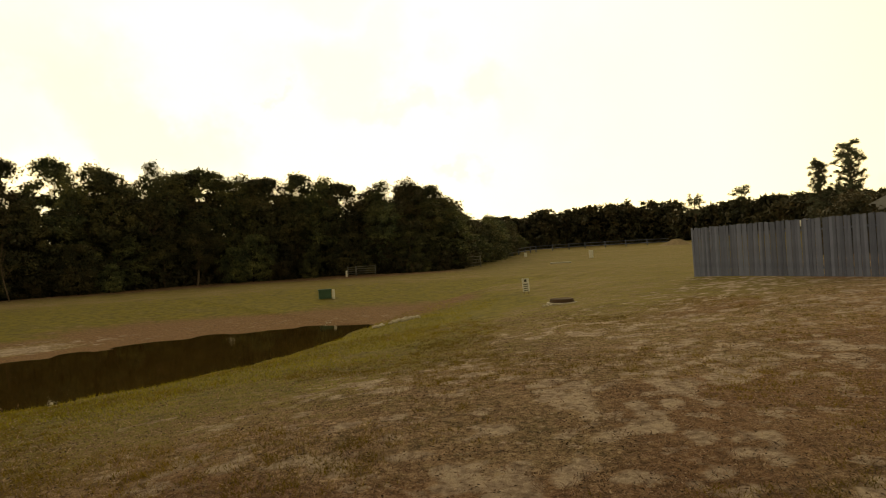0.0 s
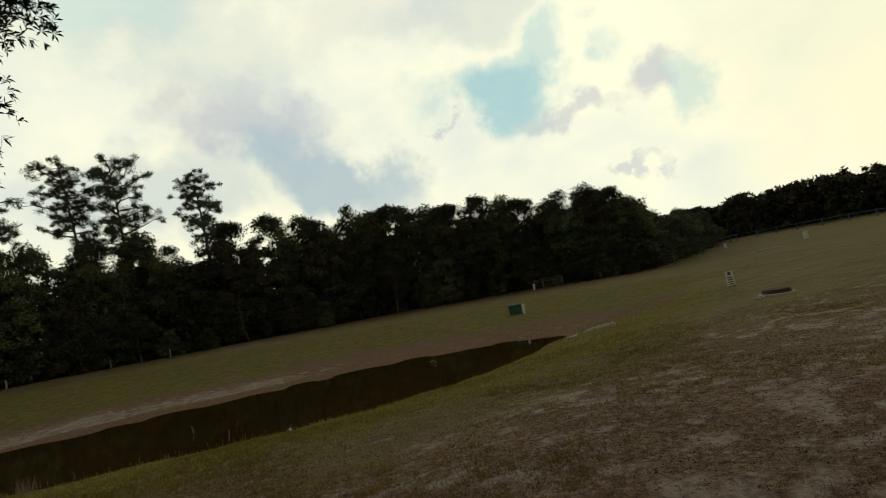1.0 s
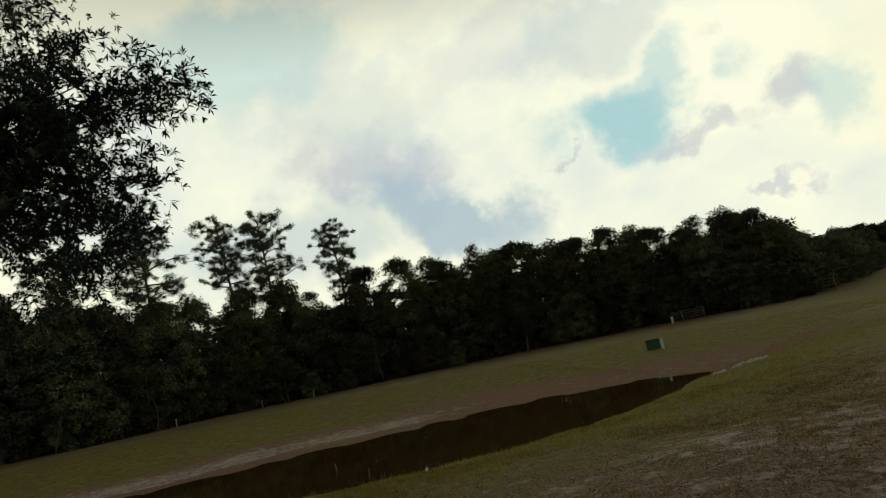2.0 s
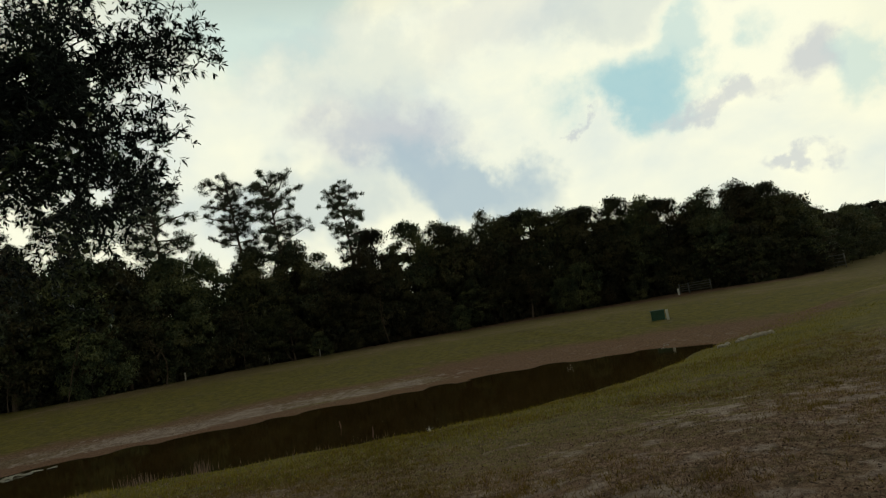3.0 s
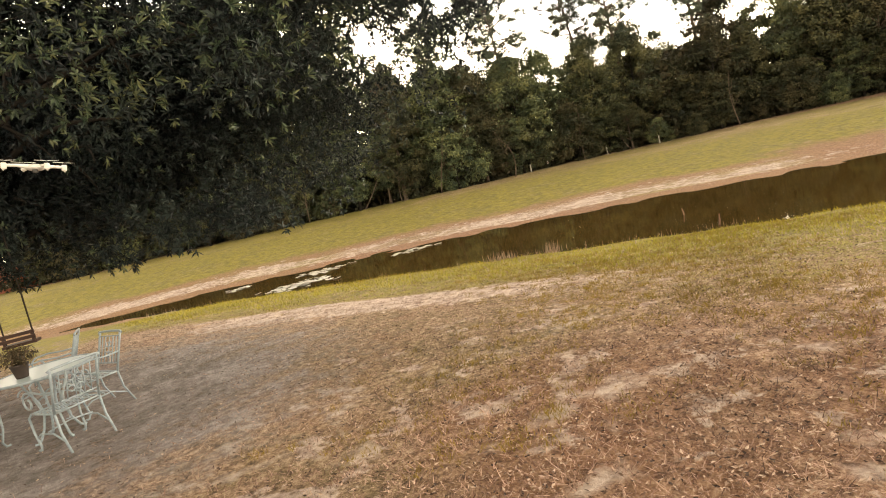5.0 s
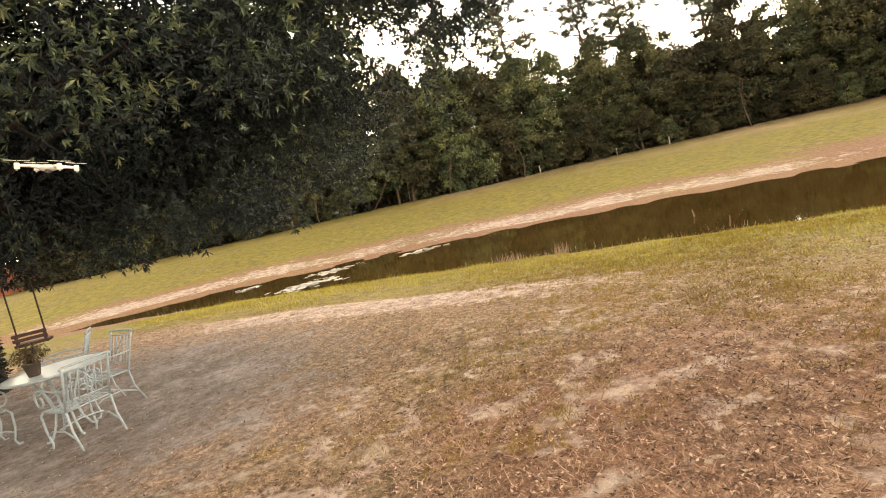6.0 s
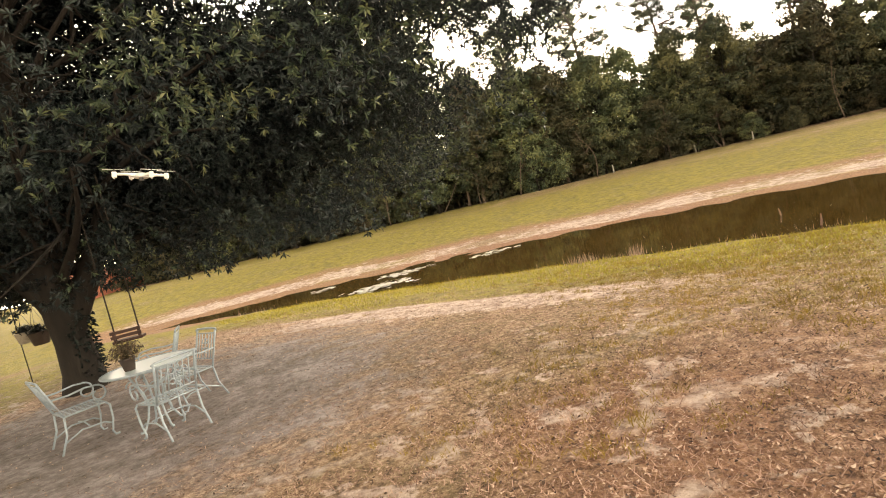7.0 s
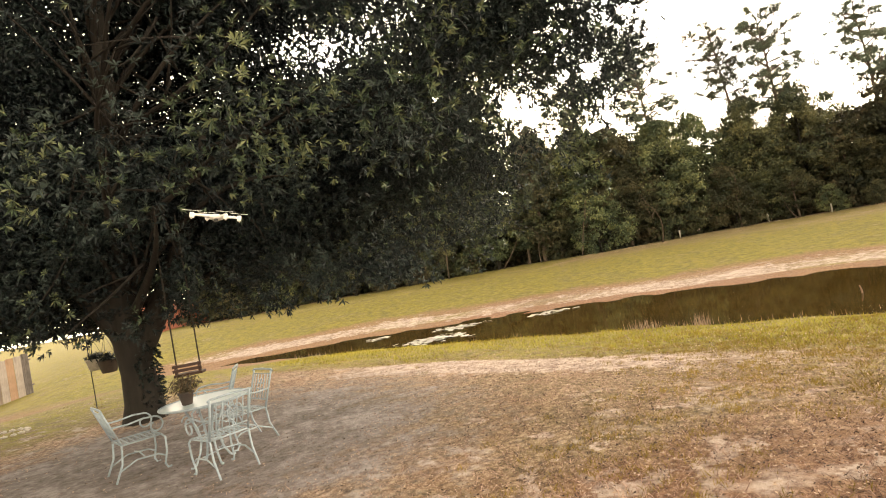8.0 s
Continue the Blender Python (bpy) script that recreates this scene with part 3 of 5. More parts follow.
def woodland_tree(seed, h, rx, z0=0.2, clumps=130, leaves=78, leaf=0.25, lump=0.58, shape=0.7, limbs=7, bark=None):
    """A broad-leaved tree at the origin: trunk with limbs, and crown."""
    rng = np.random.default_rng(seed)
    tree = empty("woodland_tree", Matrix(), label="broad-leaved tree with dark green crown at the wood's edge", category="tree", group="trees of the wood")
    bm = bmesh.new()
    lean = rng.normal(size=2) * 0.35
    top = Vector((lean[0], lean[1], h * 0.86))
    limb(bm, rng, (0, 0, -0.3), top, 0.02 * h ** 0.9 + 0.03, 0.03, 0.06, 8)
    for i in range(limbs):
        t = rng.uniform(0.25, 0.8)
        a = rng.uniform(0, 6.283)
        st = Vector((lean[0] * t, lean[1] * t, h * 0.86 * t))
        r = rx * rng.uniform(0.5, 0.9)
        limb(bm, rng, st, st + Vector((r * math.cos(a), r * math.sin(a), rng.uniform(0.6, 1.8))), 0.06, 0.015, 0.2, 5, 5)
    part("trunk", bm, bark or M_BARK, tree)
    p, o = crown_points(rng, clumps, leaves, rx, h * (1 - z0), h * z0, lump, shape)
    v, f = leaf_arrays(p, rng, leaf, leaf * 0.6, 0.2, 0, o, 0.35)
    crown = new("crown", array_mesh("crown", v, f, M_WOODS))
    crown.parent = tree
    return tree


def place(ob, x, y, turn=0.0, size=1.0, tall=1.0, sink=0.1):
    ob.matrix_basis = Matrix.Translation((x, y, gz(x, y) - sink)) @ Matrix.Rotation(turn, 4, "Z")
    ob.scale = (size, size, size * tall)


def put(ob, x, y, turn=0.0, size=1.0, tall=1.0, sink=0.1):
    c = copy_thing(ob, Matrix())
    place(c, x, y, turn, size, tall, sink)
    return c


# the wood's edge: bearing and distance from the lawn, and how tall its trees grow there
EDGE = [polar(a, d) for a, d in ((-98, 53), (-88, 51), (-78, 48), (-69, 48), (-60, 46), (-50, 50), (-40, 51), (-30, 55), (-20, 58), (-10, 58), (-2, 55), (3, 62), (5.5, 82), (7.5, 112))]
TALL = [10.2, 10.8, 11.0, 11.3, 10.8, 9.4, 8.8, 9.7, 9.6, 9.1, 9.1, 7.8, 6.6, 5.6]


def edge_at(d):
    """Place, outward direction and height d metres along the wood's edge."""
    for (a, b, ha, hb) in zip(EDGE, EDGE[1:], TALL, TALL[1:]):
        l = math.dist(a, b)
        if d <= l:
            k = d / l
            return a[0] + (b[0] - a[0]) * k, a[1] + (b[1] - a[1]) * k, (-(b[1] - a[1]) / l, (b[0] - a[0]) / l), ha + (hb - ha) * k
        d -= l
    return None


EDGE_LENGTH = sum(math.dist(a, b) for a, b in zip(EDGE, EDGE[1:]))


def build_wood():
    rng = np.random.default_rng(5)
    kinds = [(woodland_tree(11, 10, 2.6, 0.26, limbs=12, bark=M_PINEBARK), 10), (woodland_tree(12, 10, 3.1, 0.1, 165), 10), (woodland_tree(13, 9, 2.2, 0.08, 125), 9),
             (woodland_tree(14, 11, 2.9, 0.28, 140, limbs=12, bark=M_PINEBARK), 11), (woodland_tree(15, 10, 2.0, 0.15, 80, 95, 0.22, 0.6, 0.6), 10),
             (woodland_tree(16, 5, 2.4, -0.02, 80, 85, 0.22, 0.6, 0.6, 4), 5)]
    first = set()
    for row, (back, gap, grow) in enumerate(((0.6, 2.6, 0.5), (2.8, 3.3, 0.88), (6.5, 4.6, 1.0))):
        d = rng.uniform(0, 2)
        while d < EDGE_LENGTH:
            x, y, (ox, oy), h = edge_at(d)
            j = 5 if row == 0 and rng.random() < 0.55 else int(rng.integers(0, 5))
            ob, own = kinds[j]
            b = back + rng.uniform(-0.8, 0.8)
            hh = h * grow * rng.uniform(0.76, 1.16) if j != 5 else rng.uniform(1.6, 4.6) * (1 if h > 7 else 0.6)
            px, py, turn = x + ox * b, y + oy * b, rng.uniform(0, 6.283)
            size = (hh / own) ** 0.6 if j != 5 else hh / own
            args = (px, py, turn, size, hh / own / size)
            if j in first:
                put(ob, *args)
            else:
                place(ob, *args)
                first.add(j)
            d += gap * rng.uniform(0.7, 1.3) * (1 if d < EDGE_LENGTH - 50 else 1.7)
    for az, dist, h, j, wide in ((-33.0, 58, 11.4, 1, 0.8), (-29.0, 60, 10.9, 4, 0.75), (-26.0, 61, 11.8, 4, 0.7), (-21.3, 62, 11.2, 1, 1.0),
                                 (-4.2, 60, 7.6, 3, 0.7), (-13.4, 62, 9.9, 0, 0.8), (0.4, 60, 6.0, 2, 0.8),
                                 (-24.2, 60, 10.6, 2, 0.85), (-22.6, 61, 10.8, 1, 0.85), (-18.8, 61, 10.4, 2, 0.9),
                                 (-16.4, 61, 10.3, 1, 0.85), (-11.4, 61, 9.3, 2, 0.85), (-9.2, 61, 8.7, 1, 0.8), (-6.8, 61, 8.2, 2, 0.8), (-1.6, 58, 6.4, 2, 0.8),
                                 (-51.5, 52, 9.2, 2, 0.9), (-54.0, 50, 9.0, 1, 0.85), (-58.0, 49, 8.6, 2, 0.85), (-61.5, 49, 9.0, 1, 0.85), (-65.5, 49, 9.4, 2, 0.9), (-70.0, 50, 9.4, 1, 0.9), (-47.0, 53, 9.2, 1, 0.8)):
        ob, own = kinds[j]
        put(ob, *polar(az, dist), az, 1.15 * wide, (1.0 if az < -45 or az > -15 else 0.92) * h / own / (1.15 * wide))


build_wood()


def build_far_wood():
    """Dense wood behind the edge and on the hill, one mesh of lumps of leaves."""
    rng = np.random.default_rng(21)
    V, F, n = [], [], 0
    spots = []
    for back, leaf, tall, gap in ((3.4, 0.34, 0.3, 2.4), (4.8, 0.42, 0.8, 2.4), (7.2, 0.42, 0.5, 2.2), (9.5, 0.42, 0.92, 2.8), (15, 0.5, 0.92, 4)):
        d = 0.0
        while d < EDGE_LENGTH:
            x, y, (ox, oy), h = edge_at(d)
            spots.append((x + ox * back, y + oy * back, h * tall * rng.uniform(0.84, 1.03), 2.6, leaf, 1900))
            d += gap * rng.uniform(0.8, 1.2)
    for k in range(80):
        az = 4 + 36 * k / 79 + rng.uniform(-0.4, 0.4)
        x, y = polar(az, 128 + rng.uniform(-4, 8) - 0.7 * max(az - 20, 0))
        spots.append((x, y, ((7.1 if az < 21 else 5.0) if az > 9 else 4.6 + 0.25 * az) * rng.uniform(0.85, 1.2), 3.2, 0.8, 1150))
    for k in range(26):
        x, y = polar(33.2 + 16 * k / 25, 60 + rng.uniform(-4, 6))
        spots.append((x, y, 4.6 * rng.uniform(0.8, 1.2), 2.2, 0.42, 1250))
    for k in range(9):
        x, y = polar(33.4 + 0.75 * k, 43 + rng.uniform(-0.8, 0.8))
        spots.append((x, y, (3.2 if k < 2 else 2.3) * rng.uniform(0.85, 1.1), 1.2, 0.3, 1000))
    for x, y, h, rx, leaf, count in spots:
        p, o = crown_points(rng, 80, count // 66, rx, h, -0.3, 0.68, 0.35, 0.1)
        v, f = leaf_arrays(p, rng, leaf, leaf * 0.6, 0.2, 0, o, 0.35)
        V.append(v + np.array([x, y, gz(x, y)]))
        F.append(f + n)
        n += len(v)
    tagged(new("far_wood", array_mesh("far_wood", np.concatenate(V), np.concatenate(F), M_WOODS)),
           "dense dark green wood behind the field", "wood", kind="stuff")


build_far_wood()


def bare_sapling(x, y, h, seed):
    rng = np.random.default_rng(seed)
    t = empty("bare_sapling", pose(x, y, gz(x, y) - 0.05, 0, 0, 40 * seed), label="pale slender bare tree at the wood's edge", category="tree", group="bare saplings")
    bm = bmesh.new()
    top = Vector((rng.normal() * 0.7, rng.normal() * 0.7, h))
    limb(bm, rng, (0, 0, 0), top, 0.045, 0.012, 0.22, 9, 6)
    part("trunk", bm, M_PINEBARK, t)
    for k in range(5):
        st = Vector((0, 0, 0)).lerp(top, rng.uniform(0.45, 0.95))
        a = rng.uniform(0, 6.283)
        bm = bmesh.new()
        limb(bm, rng, st, st + Vector((0.6 * math.cos(a), 0.6 * math.sin(a), rng.uniform(0.4, 1.0))), 0.02, 0.006, 0.1, 4, 4)
        part("limb", bm, M_PINEBARK, t)


for k, (az, back, h) in enumerate(((-84, 0.3, 3.2), (-75.2, 0.2, 2.6), (-70, 0.4, 3.9), (-66.4, -0.1, 2.4), (-62.6, 0.3, 4.3), (-55.5, 0.1, 3.0), (-49, 0.3, 4.0), (-44.8, 0.0, 2.6), (-36, 0.3, 3.4))):
    near = min(range(len(EDGE) - 1), key=lambda i: abs(math.degrees(math.atan2(EDGE[i][0], EDGE[i][1])) - az))
    d = math.hypot(*EDGE[near]) + back - 0.7
    bare_sapling(*polar(az, d), h, k + 1)


# ---- tall pines over the wood ----
def pine(seed, h, clear, spread, tufts, lean=(0, 0), label="tall pine with bare trunk and flat open crown", needles=80, needle=0.24, clump=1.0):
    rng = np.random.default_rng(seed)
    tree = empty("pine_tree", Matrix(), label=label, category="tree", group="tall pines")
    bm = bmesh.new()
    n = 9
    pts = [Vector((lean[0] * t * t + 0.12 * math.sin(5 * t + seed), lean[1] * t * t + 0.1 * math.sin(4 * t), -0.3 + (h - 0.1) * t)) for t in (i / (n - 1) for i in range(n))]
    tube(bm, pts, [0.21 - 0.16 * i / (n - 1) for i in range(n)], 8)
    part("trunk", bm, M_PINEBARK, tree)
    P = []
    for i in range(tufts):
        u = (i + 0.5) / tufts
        t = clear + (1 - clear) * u
        k = t * (n - 1)
        c = pts[min(int(k), n - 2)].lerp(pts[min(int(k), n - 2) + 1], k - int(k)) if k < n - 1 else pts[-1]
        a = i * 2.4 + rng.uniform(-0.5, 0.5)
        r = spread * rng.uniform(0.35, 1.0) * (0.4 + 0.6 * math.sin(math.pi * (0.12 + 0.76 * u)))
        e = c + Vector((r * math.cos(a), r * math.sin(a), r * (rng.uniform(-0.1, 0.35) + 0.3 * u)))
        bm = bmesh.new()
        limb(bm, rng, c, e, 0.075, 0.028, 0.3, 5, 5)
        # round tufts of needles at the ends of the twigs
        for j in range(int(rng.integers(6, 11))):
            st = c.lerp(e, rng.uniform(0.4, 1.0))
            q = st + Vector(rng.normal(size=3) * np.array([0.42, 0.42, 0.26]) * clump)
            tube(bm, [st, st.lerp(q, 0.5) + Vector((0, 0, -0.05)), q], [0.03, 0.022, 0.012], 4)
            d = rng.normal(size=(needles, 3))
            d /= np.linalg.norm(d, axis=1)[:, None]
            P.append(np.array(q) + d * rng.uniform(0.0, 1.0, (needles, 1)) ** 0.6 * np.array([0.4, 0.4, 0.28]) * clump * rng.uniform(0.5, 1.25))
        part("limb", bm, M_PINEBARK, tree)
    v, f = leaf_arrays(np.concatenate(P), rng, needle, needle * 0.24, -0.25)
    crown = new("crown", array_mesh("crown", v, f, M_PINE))
    crown.parent = tree
    return tree


for seed, az, d, h, clear, spread, tufts, lean in (
        (1, -47.8, 55, 16.2, 0.64, 3.2, 24, (-1.2, -0.9)), (2, -44.5, 55, 16.4, 0.54, 3.2, 32, (-0.8, -0.8)), (3, -38.1, 57, 15.2, 0.64, 3.3, 19, (-0.8, -0.8)),
        (4, -54.9, 52, 16.0, 0.4, 3.3, 46, (-0.6, -0.3)), (5, -61.4, 50, 13.8, 0.55, 2.7, 20, (-0.6, -0.2)), (6, -66.0, 48, 11.2, 0.4, 2.6, 24, (-0.5, 0))):
    x, y = polar(az, d)
    place(pine(seed, h, clear, spread, tufts, (0.55 * lean[0], 0.55 * lean[1])), x, y)

for seed, az, d, h, clear, spread, tufts in ((11, 31.9, 60, 8.1, 0.25, 0.8, 34), (12, 34.0, 60, 9.0, 0.25, 1.5, 48), (13, 22.6, 122, 8.4, 0.5, 2.4, 14), (14, 26.3, 120, 8.2, 0.5, 2.2, 14)):
    x, y = polar(az, d)
    place(pine(seed, h, clear, spread, tufts, label="tall slender tree behind the wooden fence" if az > 30 else "pine on the far hill", needle=0.2 if az > 30 else 0.3, needles=45, clump=0.5 if az > 30 else 1.0), x, y)


# ---- the shade tree by the pond ----
TREE = polar(-103.3, 11.4)


def shade_tree(x, y):
    rng = np.random.default_rng(77)
    tree = empty("shade_tree", pose(x, y, gz(x, y)), label="large spreading oak with dense dark leaves and dark trunk", category="tree")
    bm = bmesh.new()
    tube(bm, [(0, 0, -0.3), (0, 0, 0.0), (0.0, 0.02, 0.3), (-0.02, 0.0, 0.8), (0.0, -0.05, 1.5), (0.05, -0.05, 2.1), (0.1, 0, 3.4), (0.3, 0.3, 5.5), (0.5, 0.5, 8.4)],
         [0.44, 0.36, 0.30, 0.265, 0.27, 0.27, 0.22, 0.15, 0.05], 16)
    tube(bm, [(0.0, 0.02, 0.75), (0.02, 0.12, 1.15), (0.05, 0.38, 1.6), (0.1, 0.75, 2.2), (0.15, 1.2, 3.2), (0.3, 1.7, 4.6)], [0.16, 0.2, 0.2, 0.17, 0.13, 0.05], 12)
    tube(bm, [(0.0, -0.02, 0.9), (0.05, -0.16, 1.5), (0.1, -0.5, 2.1), (0.2, -1.0, 3.0), (0.2, -1.5, 4.2)], [0.15, 0.18, 0.16, 0.11, 0.05], 12)
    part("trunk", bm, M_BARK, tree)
    m = 420
    a, z = rng.uniform(0.2, 2.6, m), rng.uniform(0.1, 2.0, m)
    q = np.stack([np.cos(a), np.sin(a), np.zeros(m)], 1)
    v, f = spray_arrays(q * 0.32 + np.stack([np.zeros(m), np.zeros(m), z], 1), rng, 0.09, 0.05, q)
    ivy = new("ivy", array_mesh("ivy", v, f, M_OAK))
    ivy.parent = tree
    cx, cy = 0.95, 1.5
    for i in range(30):
        a = 2.4 * i + rng.uniform(-0.3, 0.3)
        t = i / 29
        z0 = 1.7 + 4.6 * t
        reach = (3.0 - 1.1 * t ** 1.5) * rng.uniform(0.75, 1.0) * (0.65 if math.sin(a) < -0.3 or math.cos(a) > 0.3 else 1.0)
        e = Vector((cx + reach * math.cos(a), cy + reach * math.sin(a), z0 + rng.uniform(0.4, 1.6) + 1.2 * t))
        bm = bmesh.new()
        s0 = Vector((0.04 * z0, 0.04 * z0, z0))
        limb(bm, rng, s0, e, 0.085 - 0.04 * t, 0.01, 0.22, 8, 7)
        for k in range(4):
            q = s0.lerp(e, rng.uniform(0.35, 0.95))
            limb(bm, rng, q, q + Vector(rng.normal(size=3)) * 0.8, 0.028, 0.008, 0.2, 4, 4)
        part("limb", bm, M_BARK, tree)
    P, O, P2, P3, tips = [], [], [], [], []
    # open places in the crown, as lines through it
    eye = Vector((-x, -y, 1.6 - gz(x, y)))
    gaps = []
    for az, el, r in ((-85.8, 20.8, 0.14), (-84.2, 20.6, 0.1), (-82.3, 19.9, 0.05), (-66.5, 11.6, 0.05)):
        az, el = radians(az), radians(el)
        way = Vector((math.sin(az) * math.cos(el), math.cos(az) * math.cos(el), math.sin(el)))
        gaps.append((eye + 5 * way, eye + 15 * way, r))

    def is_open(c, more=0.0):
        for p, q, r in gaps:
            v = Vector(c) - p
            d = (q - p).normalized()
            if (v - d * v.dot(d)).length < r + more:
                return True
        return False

    def clump(c, m=12, size=1.0, lit=0.0):
        """Twig ends of one clump, most of them on its upper and outer side."""
        q = rng.normal(size=(m, 3))
        q[:, 2] += 0.35
        q /= np.linalg.norm(q, axis=1)[:, None]
        rr = rng.uniform(0.35, 1.0, (m, 1)) ** 0.5 * rng.uniform(0.34, 0.6) * size
        P.append(c + q * rr * np.array([1, 1, 0.7]))
        O.append(q)
        tips.append(rng.uniform(0, 1, m) < lit)

    # boughs of clumps over the crown, some far out and some drawn in, with dark hollows between them
    n, k = 0, 0
    while n < 3300:
        k += 1
        dz = 1 - 2 * ((k * 0.7548777) % 1)
        a = 2 * math.pi * ((k * 0.5698403) % 1)
        d = np.array([math.sqrt(1 - dz * dz) * math.cos(a), math.sqrt(1 - dz * dz) * math.sin(a), dz])
        lobe = noise.noise(Vector((d[0] * 5.7, d[1] * 7.7, d[2] * 4.5)) * 0.62 + Vector((1.7, 5.2, 9.4)))
        front = d[0] > 0.15 and abs(d[2]) < 0.9
        if front and lobe < -0.1 and d[1] < 0.8:
            continue
        r = (0.92 + 0.16 * min(lobe * 3, 1) if lobe > -0.03 else 0.68) * rng.uniform(0.94, 1.02)
        b = np.array([cx + d[0] * 4.9 * r, cy + d[1] * (7.0 if d[1] > 0 else 7.7) * r, 5.2 + d[2] * (4.5 if d[2] > 0 else 4.1) * r])
        wide = rng.uniform(0.26, 0.46)
        # share of twig ends given the paler, lit-looking leaf; outer boughs only
        lit = rng.uniform(0.3, 1.0) if r > 0.8 else 0.0
        if noise.noise(Vector(b) * 0.42 + Vector((3.1, 7.7, 1.3))) > 0.48 and b[1] > cy:
            continue
        for _ in range(int(rng.integers(5, 10))):
            c = b + rng.normal(size=3) * np.array([wide, wide, 0.6 * wide])
            rad = math.hypot(c[0], c[1])
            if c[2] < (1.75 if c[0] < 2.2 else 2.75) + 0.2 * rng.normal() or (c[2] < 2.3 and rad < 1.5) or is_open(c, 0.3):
                continue
            n += 1
            clump(c, 11, 1.0, (0.8 if front else 0.3) * lit)
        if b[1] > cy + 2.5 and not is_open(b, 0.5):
            P3.append(b + rng.normal(size=(120, 3)) * np.array([0.3, 0.3, 0.26]))
    # the shaded inside of the crown
    for _ in range(700):
        d = rng.normal(size=3)
        d *= rng.uniform(0.1, 1.0) ** 0.4 / np.linalg.norm(d)
        c = np.array([cx - 1.0 + d[0] * 4.4, cy - 0.2 + d[1] * 5.6, 5.1 + d[2] * (4.0 if d[2] > 0 else 3.1)])
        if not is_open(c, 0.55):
            P2.append(c + rng.normal(size=(330, 3)) * np.array([0.5, 0.5, 0.38]))
            if 0 < c[0] < 1.5:
                P3.append(c + rng.normal(size=(330, 3)) * np.array([0.42, 0.42, 0.34]))
    # a long bough out over the lawn
    bm = bmesh.new()
    tube(bm, [(0.3, 0.4, 3.6), (0.0, 1.8, 4.4), (0.5, 3.4, 4.5), (1.9, 4.6, 4.5), (3.7, 5.3, 4.6), (4.4, 6.0, 4.8)], [0.07, 0.06, 0.045, 0.03, 0.02, 0.01], 7)
    part("limb", bm, M_BARK, tree)
    stem = Vector((3.7, 5.2, 4.5))
    bough = []
    for tip in ((5.75, 7.38, 5.19), (5.55, 7.3, 5.62), (5.3, 6.9, 5.75), (5.89, 7.05, 5.36), (5.38, 7.05, 4.26), (5.35, 6.79, 3.71), (5.64, 6.23, 5.24), (5.37, 6.59, 4.37), (5.13, 6.17, 3.08), (5.19, 6.48, 3.48)):
        tip = Vector(tip)
        bm = bmesh.new()
        limb(bm, rng, stem, stem.lerp(tip, 0.9), 0.02, 0.004, 0.06, 6, 5)
        part("limb", bm, M_BARK, tree)
        for k in range(36):
            u = rng.uniform(0.05, 1.0)
            wide = 0.42 - 0.26 * u
            bough.append((np.array(stem.lerp(tip, u)) + rng.normal(size=3) * wide * 0.8, 0.75 - 0.25 * u))
        for k in range(2):
            P3.append(np.array(stem.lerp(tip, rng.uniform(0.0, 0.7))) + rng.normal(size=3) * 0.2 + rng.normal(size=(150, 3)) * 0.2)
    for k in range(34):
        d = rng.normal(size=3)
        d *= rng.uniform(0.1, 1.0) ** 0.4 / np.linalg.norm(d)
        c = np.array([3.3, 4.7, 4.3]) + d * np.array([1.2, 1.5, 1.15])
        P3.append(c + rng.normal(size=(160, 3)) * 0.24)
        bough.append((c, 0.75))
    mark = len(P)
    for c, size in bough:
        clump(c, 10, size)
    near_p, near_o = np.concatenate(P[mark:]), np.concatenate(O[mark:])
    del P[mark:], O[mark:], tips[mark:]
    # leafy boughs on the pond side, between the trunk and the long bough
    for k in range(110):
        a, e, far = radians(rng.uniform(-78, -68.6)), radians(rng.uniform(6.5, 15)), rng.uniform(9.5, 12)
        c = np.array(eye) + far * np.array([math.sin(a) * math.cos(e), math.cos(a) * math.cos(e), math.sin(e)])
        P3.append(c + rng.normal(size=(130, 3)) * np.array([0.34, 0.34, 0.24]))
        clump(c, 11, 0.8, 0.25)
    # the low, drooping edge
    for k in range(300):
        a, q = rng.uniform(0, 6.283), rng.uniform(0.02, 1.0) ** 0.5
        c = np.array([cx + 4.2 * q * math.cos(a), cy - 0.3 + 4.8 * q * math.sin(a), rng.uniform(1.55, 2.9) + 0.2 * math.sin(3 * a)])
        if math.hypot(c[0], c[1]) > 0.75 and c[0] < 2.2:
            clump(c, 11, 0.72, 0.1)
    for k in range(340):
        c = np.array([rng.uniform(-3.0, 2.6), -0.4 - 5.8 * rng.uniform(0, 1) ** 0.9, rng.uniform(1.4, 3.5)])
        if c[0] < 1.5:
            clump(c, 11, 0.72)
            if c[0] < 0.8:
                P2.append(c + rng.normal(size=(120, 3)) * np.array([0.4, 0.4, 0.3]))
    # drooping twigs over the bank
    for tip in ((3.16, 3.95, 1.35), (2.92, 3.74, 1.49), (2.69, 3.46, 1.5), (2.47, 3.04, 1.49), (3.2, 4.22, 1.54), (2.07, 2.41, 1.46), (1.01, 1.06, 1.83), (0.8, 1.1, 1.94), (1.02, 0.97, 1.71)):
        for k in range(7):
            clump(np.array(tip) + np.array([0, 0, 0.32 * rng.uniform(0, 1.6)]) + rng.normal(size=3) * 0.13, 8, 0.45)
